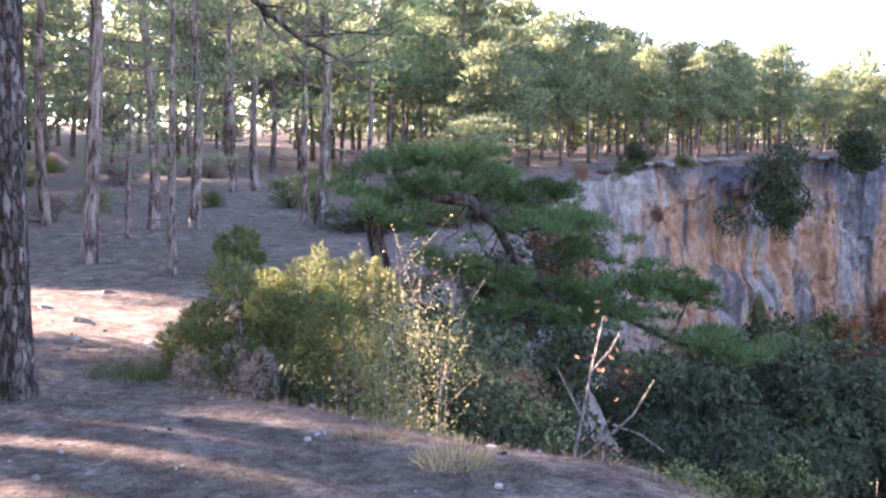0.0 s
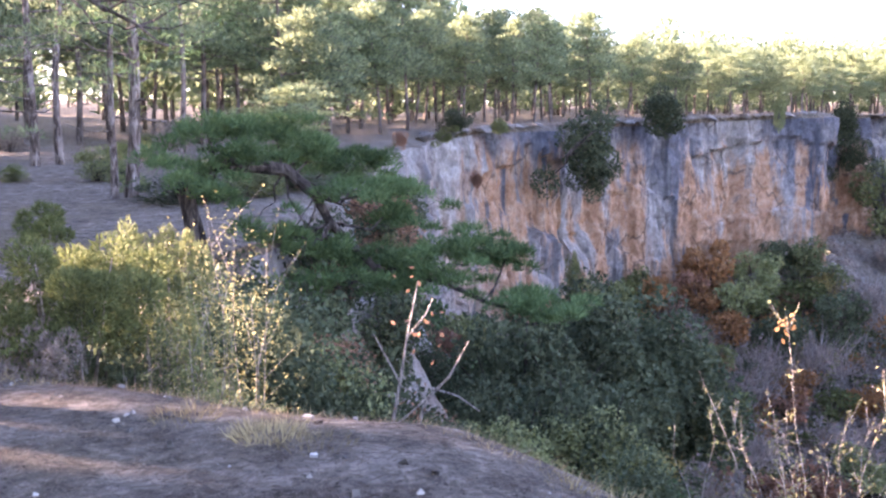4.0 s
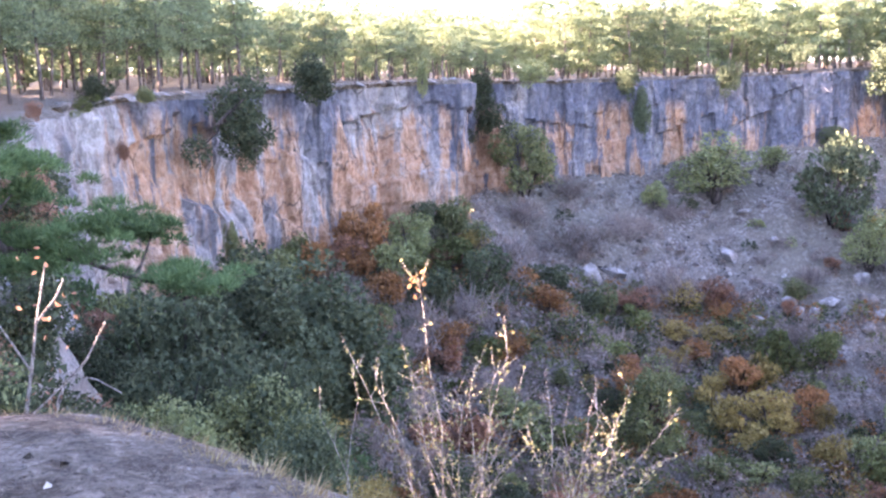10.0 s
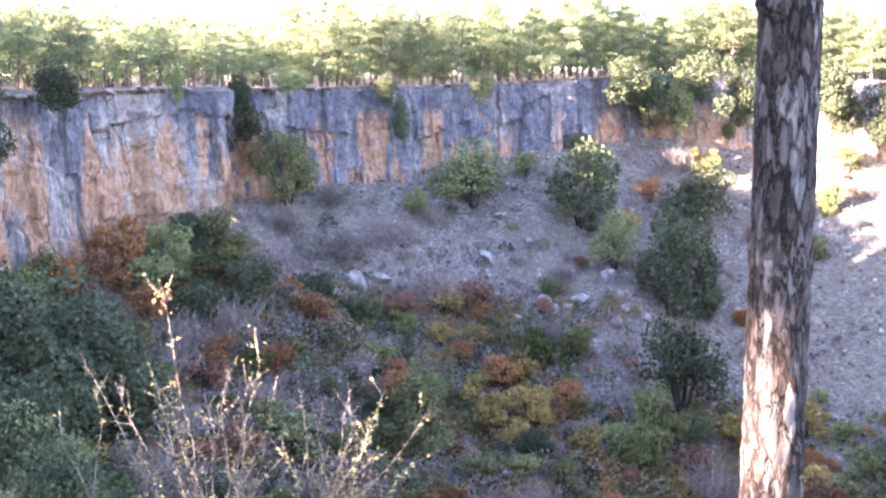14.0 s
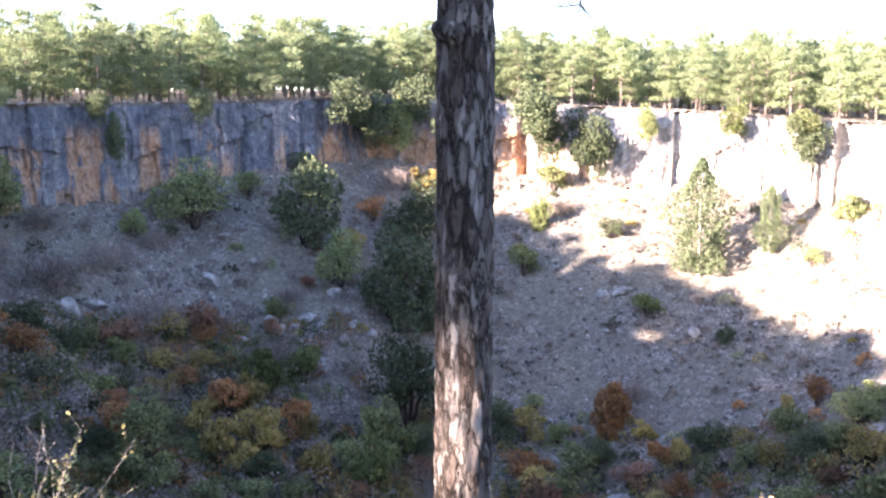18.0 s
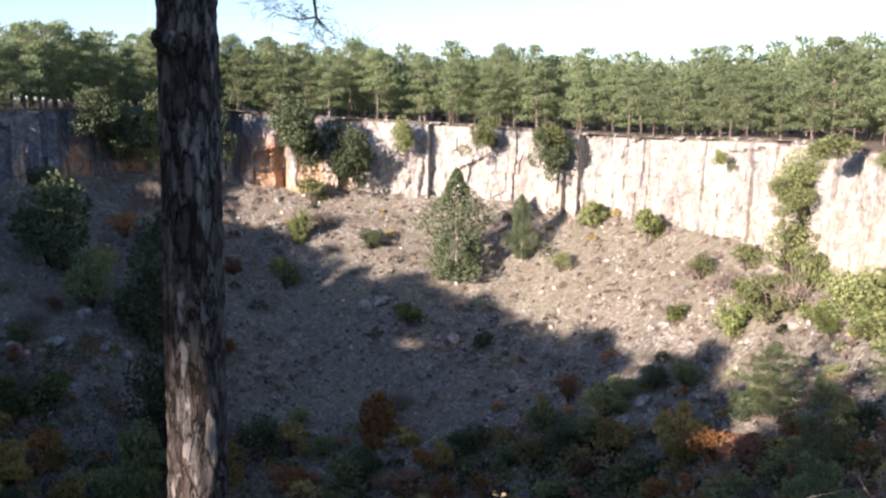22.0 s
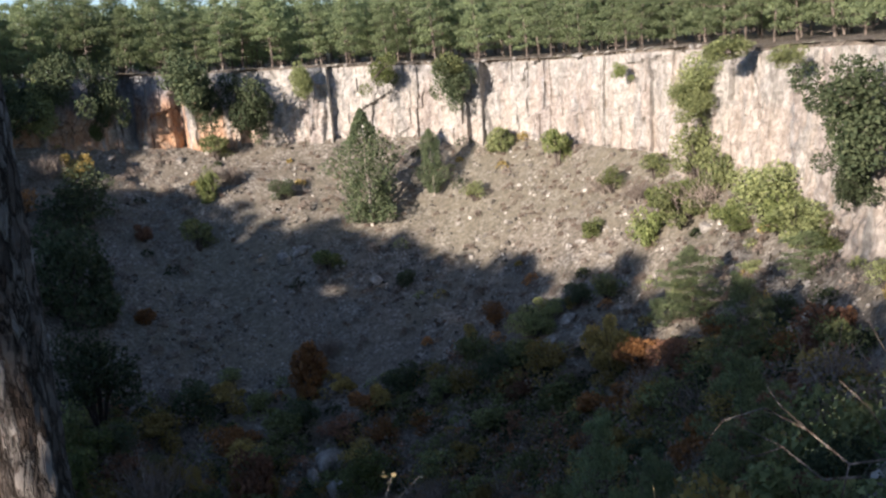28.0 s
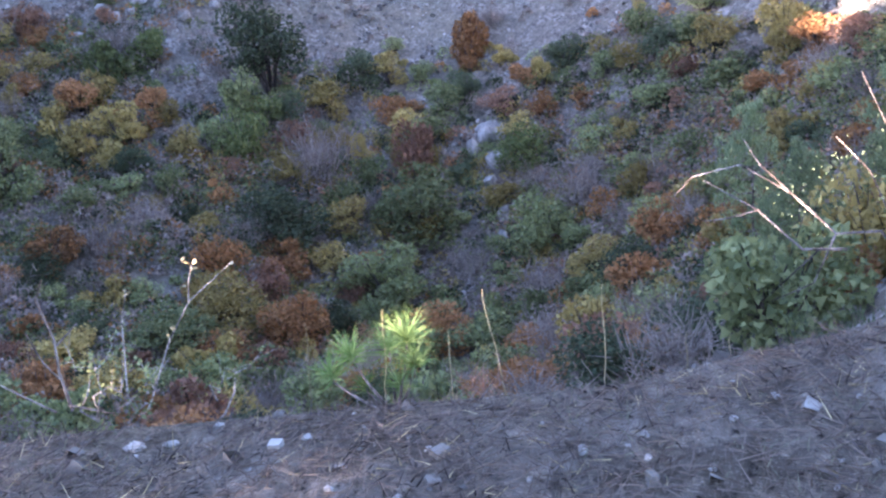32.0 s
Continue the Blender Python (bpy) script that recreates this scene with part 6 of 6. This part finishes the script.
stick = at(-38.60, -30.26, 2.96, eye32)
ds = empty("dead_branch", Matrix.Translation(stick), "bare grey dead branch standing at the edge", "dead branch")
for k, L in enumerate([[at(-38.66, -30.37, 2.96, eye32), at(-38.70, -28.32, 2.96, eye32), at(-39.06, -26.56, 2.98, eye32), at(-38.86, -24.28, 3.01, eye32), at(-39.52, -23.37, 3.01, eye32)], [at(-38.59, -28.61, 2.96, eye32), at(-38.05, -27.47, 2.90, eye32), at(-37.74, -25.79, 2.90, eye32)],
                       [at(-39.10, -26.89, 2.97, eye32), at(-40.54, -26.10, 2.99, eye32)], [at(-37.79, -30.16, 2.90, eye32), at(-36.38, -28.75, 2.90, eye32), at(-35.49, -27.79, 2.90, eye32)], [at(-38.54, -30.01, 2.96, eye32), at(-40.79, -31.27, 2.79, eye32), at(-42.37, -30.83, 2.79, eye32)]]):
    part("twig", tube([v - stick for v in L], taper(0.0065 if k == 0 else 0.0035, 0.002, len(L)), 5), M_BARK, ds)
root = at(-43.44, -30.83, 2.92, eye32)
tw = empty("leafy_twig", Matrix.Translation(root), "thin twig with a few pale leaves catching the sun", "twig")
r_ = np.random.default_rng(18)
for k, L in enumerate([[at(-43.34, -31.12, 2.90, eye32), at(-45.32, -28.50, 2.93, eye32), at(-47.12, -26.75, 2.93, eye32), at(-50.25, -25.28, 2.96, eye32)], [at(-47.04, -26.79, 2.93, eye32), at(-47.38, -25.69, 2.92, eye32), at(-47.88, -24.86, 2.92, eye32)], [at(-42.01, -30.39, 2.96, eye32), at(-42.96, -26.85, 2.98, eye32), at(-43.71, -25.33, 2.99, eye32)]]):
    part("twig", tube([v - root for v in L], taper(0.0035, 0.0016, len(L)), 5), M_WOOD, tw)
C = [np.array(at(az, el, 2.93, eye32) - root) + r_.normal(size=3) * 0.012 for az, el in ((-47.89, -24.80), (-48.03, -24.92), (-47.56, -24.78), (-47.28, -25.45), (-46.96, -26.13), (-43.75, -25.24), (-43.88, -25.46), (-43.55, -25.44), (-45.26, -28.24), (-45.46, -28.06), (-50.16, -25.32))]
part("leaf_spray", leaves(np.array(C), 0.013, r_, 0.5), M_STRAW, tw)["kind"] = "stuff"
for k, (x_, rt, tp) in enumerate([(0, at(-45.08, -32.28, 2.79, eye32), [at(-48.12, -30.87, 2.85, eye32), at(-50.96, -29.97, 2.90, eye32), at(-43.32, -29.20, 2.85, eye32)]), (1, at(-40.29, -30.77, 3.01, eye32), [at(-41.99, -27.19, 3.06, eye32), at(-39.50, -26.70, 3.06, eye32), at(-43.31, -28.24, 3.06, eye32)])]):
    leafy_stems("low_shrub", rt, tp, M_GREEN, "low thin shrub with small grey-green leaves", "shrub", 90 + k, 0.004, 0.009, 40, 0.03, low=0.2)
root = at(-92.10, -30.29, 3.98, eye32)
rs = empty("thorny_bush", Matrix.Translation(root), "thorny bush with bare pale branches reaching over the drop", "shrub")
for k, L in enumerate([[root, at(-89.44, -27.21, 4.08, eye32), at(-86.99, -27.44, 4.11, eye32), at(-84.40, -25.32, 4.14, eye32), at(-81.53, -23.78, 4.15, eye32), at(-78.76, -24.35, 4.17, eye32), at(-77.73, -25.33, 4.19, eye32)], [at(-84.40, -25.32, 4.14, eye32), at(-82.64, -23.80, 4.13, eye32), at(-81.70, -22.41, 4.13, eye32)],
                       [at(-87.65, -28.23, 4.08, eye32), at(-85.12, -28.32, 4.08, eye32), at(-82.50, -26.22, 4.11, eye32), at(-79.42, -24.56, 4.15, eye32)], [at(-82.66, -26.22, 4.11, eye32), at(-80.86, -26.66, 4.11, eye32), at(-79.54, -26.78, 4.11, eye32)], [root, at(-88.63, -24.09, 4.19, eye32), at(-86.76, -22.35, 4.19, eye32)],
                       [root, at(-89.69, -22.32, 3.87, eye32), at(-87.92, -19.02, 3.87, eye32)], [at(-86.99, -27.44, 4.11, eye32), at(-85.83, -30.10, 3.98, eye32), at(-83.53, -31.06, 3.98, eye32)]]):
    part("branch", tube([v - root for v in L], taper(0.008 if k in (0, 2) else 0.005, 0.002, len(L)), 5), M_BARK, rs)
r_ = np.random.default_rng(19)
C = np.concatenate([np.array(at(az, el, d, eye32) - root) + r_.normal(size=(n, 3)) * 0.09 for az, el, d, n in [(-85.06, -26.22, 4.08, 60), (-87.64, -27.94, 4.08, 80), (-83.52, -30.16, 3.98, 70), (-86.22, -31.87, 3.87, 70), (-88.97, -29.35, 3.87, 80), (-86.84, -24.12, 4.19, 60), (-88.98, -24.95, 4.08, 70), (-84.60, -33.44, 3.76, 40)]])
part("leaf_spray", leaves(C, 0.008, r_), M_HOLM, rs)["kind"] = "stuff"
C = np.array([np.array(at(az, el, 2.52, eye32)) + r_.normal(size=3) * 0.03 for az, el in [(-64.23, -34.86), (-64.89, -35.57), (-63.58, -35.26)] for _ in range(60)])
D = r_.normal(size=C.shape) + (0.3, 0, 0.6)
tagged(part("dead_pine_sprig", blades(C, D / np.linalg.norm(D, axis=1)[:, None], 0.06, 0.003, r_), M_RED), "rust-brown dead pine sprig lying at the edge", "pine sprig")

# needles, straw and small stones on the ground near the path
r_ = np.random.default_rng(41)


def scatter(n, box, keep):
    x, y = r_.uniform(box[0], box[1], n), r_.uniform(box[2], box[3], n)
    R = rim_at(np.arctan2(y - CY, x - CX))[0]
    e = np.hypot(x - CX, y - CY) - R
    ok = (e > 0.02) & keep(x, y)
    return np.stack((x[ok], y[ok], height(x[ok], y[ok])), 1)


C = np.concatenate((scatter(48000, (1.2, 6, -5, 2), lambda x, y: x == x), scatter(30000, (-6, 4, 1, 9), lambda x, y: x == x)))
w = r_.uniform(0, 6.28, len(C))
D = np.stack((np.cos(w), np.sin(w), r_.uniform(-0.03, 0.35, len(C))), 1)
tagged(part("needle_litter", blades(C + (0, 0, 0.006), D, r_.uniform(0.05, 0.16, len(C)), 0.0035, r_), M_STRAW_DULL), "fallen pine needles and dry grass on the ground", "litter", kind="stuff")
for mt, n, w0, lb in ((M_STRAW, 3500, 0.0035, "pale dry grass blades lying on the litter"), (M_BARK_DARK, 12000, 0.006, "dark twig and cone scraps in the litter"), (M_STRAW_DULL, 34000, 0.004, "matted brown needles at the edge")):
    C = scatter(n, (1.8, 5.6, -3.6, 1.6), lambda x, y: np.sin(x * 4.3 + y * 2.1) * np.cos(y * 5.7 - x) > -0.55)
    w = r_.uniform(0, 6.28, len(C))
    D = np.stack((np.cos(w), np.sin(w), r_.uniform(-0.02, 0.45, len(C))), 1)
    tagged(part("ground_litter", blades(C + (0, 0, 0.008), D, r_.uniform(0.02, 0.09, len(C)), w0, r_), mt), lb, "litter", kind="stuff")
C = scatter(22000, (-7, 2.6, 2.6, 9), lambda x, y: np.hypot(x - CX, y - CY) - rim_at(np.arctan2(y - CY, x - CX))[0] < 0.25 + 0.35 * np.sin(x * 2.7 + y * 1.3) ** 2)
D = r_.normal(size=C.shape) * 0.5 + (0.2, 0, 0.8)
tagged(part("edge_grass", blades(C, D / np.linalg.norm(D, axis=1)[:, None], r_.uniform(0.03, 0.11, len(C)), 0.004, r_), M_STRAW), "fringe of dry straw-coloured grass along the edge", "grass", kind="stuff")
C = scatter(9000, (-5, 3.4, 2, 8.5), lambda x, y: np.sin(x * 2.3 + 1) * np.cos(y * 1.9) + 0.5 * np.sin(x * 5.1 - y * 4.3) > 0.25)
D = r_.normal(size=C.shape) * 0.6 + (0, 0, 0.8)
tagged(part("dry_grass", blades(C, D / np.linalg.norm(D, axis=1)[:, None], r_.uniform(0.02, 0.08, len(C)), 0.004, r_), M_STRAW_DULL), "patches of short dry grass on the bare ground", "grass", kind="stuff")
C = scatter(9000, (1.2, 6, -5, 2), lambda x, y: np.sin(x * 3.1) * np.cos(y * 2.7) > -0.2)
D = r_.normal(size=C.shape) * 0.5 + (0, 0, 1)
tagged(part("short_grass", blades(C, D / np.linalg.norm(D, axis=1)[:, None], r_.uniform(0.02, 0.09, len(C)), 0.003, r_), M_GRASS_GREY), "short grey-green grass and moss at the edge", "grass", kind="stuff")
C = np.concatenate((scatter(1500, (1.2, 6, -5, 2), lambda x, y: x == x), scatter(2600, (-8, 4, 0.5, 11), lambda x, y: x == x)))
CHALK = []
for me in BOULDERS:
    me = me.copy()
    me.materials[0] = M_CHALK
    CHALK.append(me)
stones("gravel", "small pale limestone chips on the ground", C, 0.012 + 0.05 * r_.uniform(0, 1, len(C)) ** 3, 42, M_STONE)
for k, (az, el, w) in enumerate([(-59.97, -38.16, 20), (-75.11, -38.40, 22), (-75.24, -39.75, 22), (-70.71, -39.34, 26), (-83.69, -36.55, 22), (-53.69, -37.99, 24), (-52.61, -38.86, 24), (-79.63, -40.40, 16), (-66.77, -40.88, 18), (-87.79, -40.58, 16), (-80.98, -38.06, 20), (-43.46, -34.18, 26), (-46.65, -34.16, 30), (-47.68, -36.65, 16), (-88.78, -36.26, 14)]):
    p, d = spot(az, el, eye32)
    s = w / 1798 * d * 0.75
    o = new("stone", CHALK[k % 4])
    o.matrix_world = Matrix.LocRotScale(p + Vector((0, 0, s * 0.25)), Euler((0, 0, k)), (s, s * 0.8, s * 0.8))
    tagged(o, "small white limestone stone on the needle litter", "stone", "white stones at the edge")

# scrub on the bank below the edge at the end of the walk
for k, (mt, x, y, r, h) in enumerate([(M_NEEDLE_DARK, 9.4, -3.9, 1.1, 3.4), (M_HOLM, 10.8, -4.8, 1.1, 2.9), (M_NEEDLE_DARK, 12.5, -5.0, 1.3, 4.0), (M_NEEDLE_DARK, 9.2, -2.6, 0.9, 2.5),
                                      (M_NEEDLE_DARK, 15.5, -6.0, 1.5, 4.4), (M_HOLM, 13.5, -3.8, 1.2, 3.0), (M_NEEDLE_DARK, 18.5, -6.5, 1.5, 4.2)]):
    spray_bush("young_conifer", Vector((x, y, float(height(x, y)) - 0.1)), r, h, 44, 460, 0.075, 0.013, mt, "dense dark blue-green young conifer on the bank", "conifer", 500 + k, deep=h * 0.9)
for k, (x, y, r, up, mt, lb) in enumerate([(5.15, -1.75, 0.36, -0.4, M_GREEN, "low grey-green bush below the edge"), (5.7, -2.2, 0.45, -0.4, M_HOLM, "dark evergreen bush on the bank"), (6.4, -2.7, 0.55, -0.4, M_HOLM, "low grey-green bush below the edge"), (7.4, -3.3, 0.7, -0.3, M_NEEDLE_DARK, "dense young conifer on the bank"),
                                         (5.9, -1.2, 0.45, -1.1, M_HOLM, "dark evergreen bush on the bank"), (6.9, -1.9, 0.6, -1.0, M_NEEDLE_DARK, "dense young conifer on the bank"), (8.6, -3.9, 0.8, -0.3, M_HOLM, "low grey-green bush below the edge")]):
    p = Vector((x, y, float(height(x, y))))
    h = max(0.5, -1.55 + up - p.z)
    spray_bush("bank_bush", p, r, h, 30, 420, 0.035, 0.010, mt, lb, "bush", 300 + k, deep=min(1.6, h))
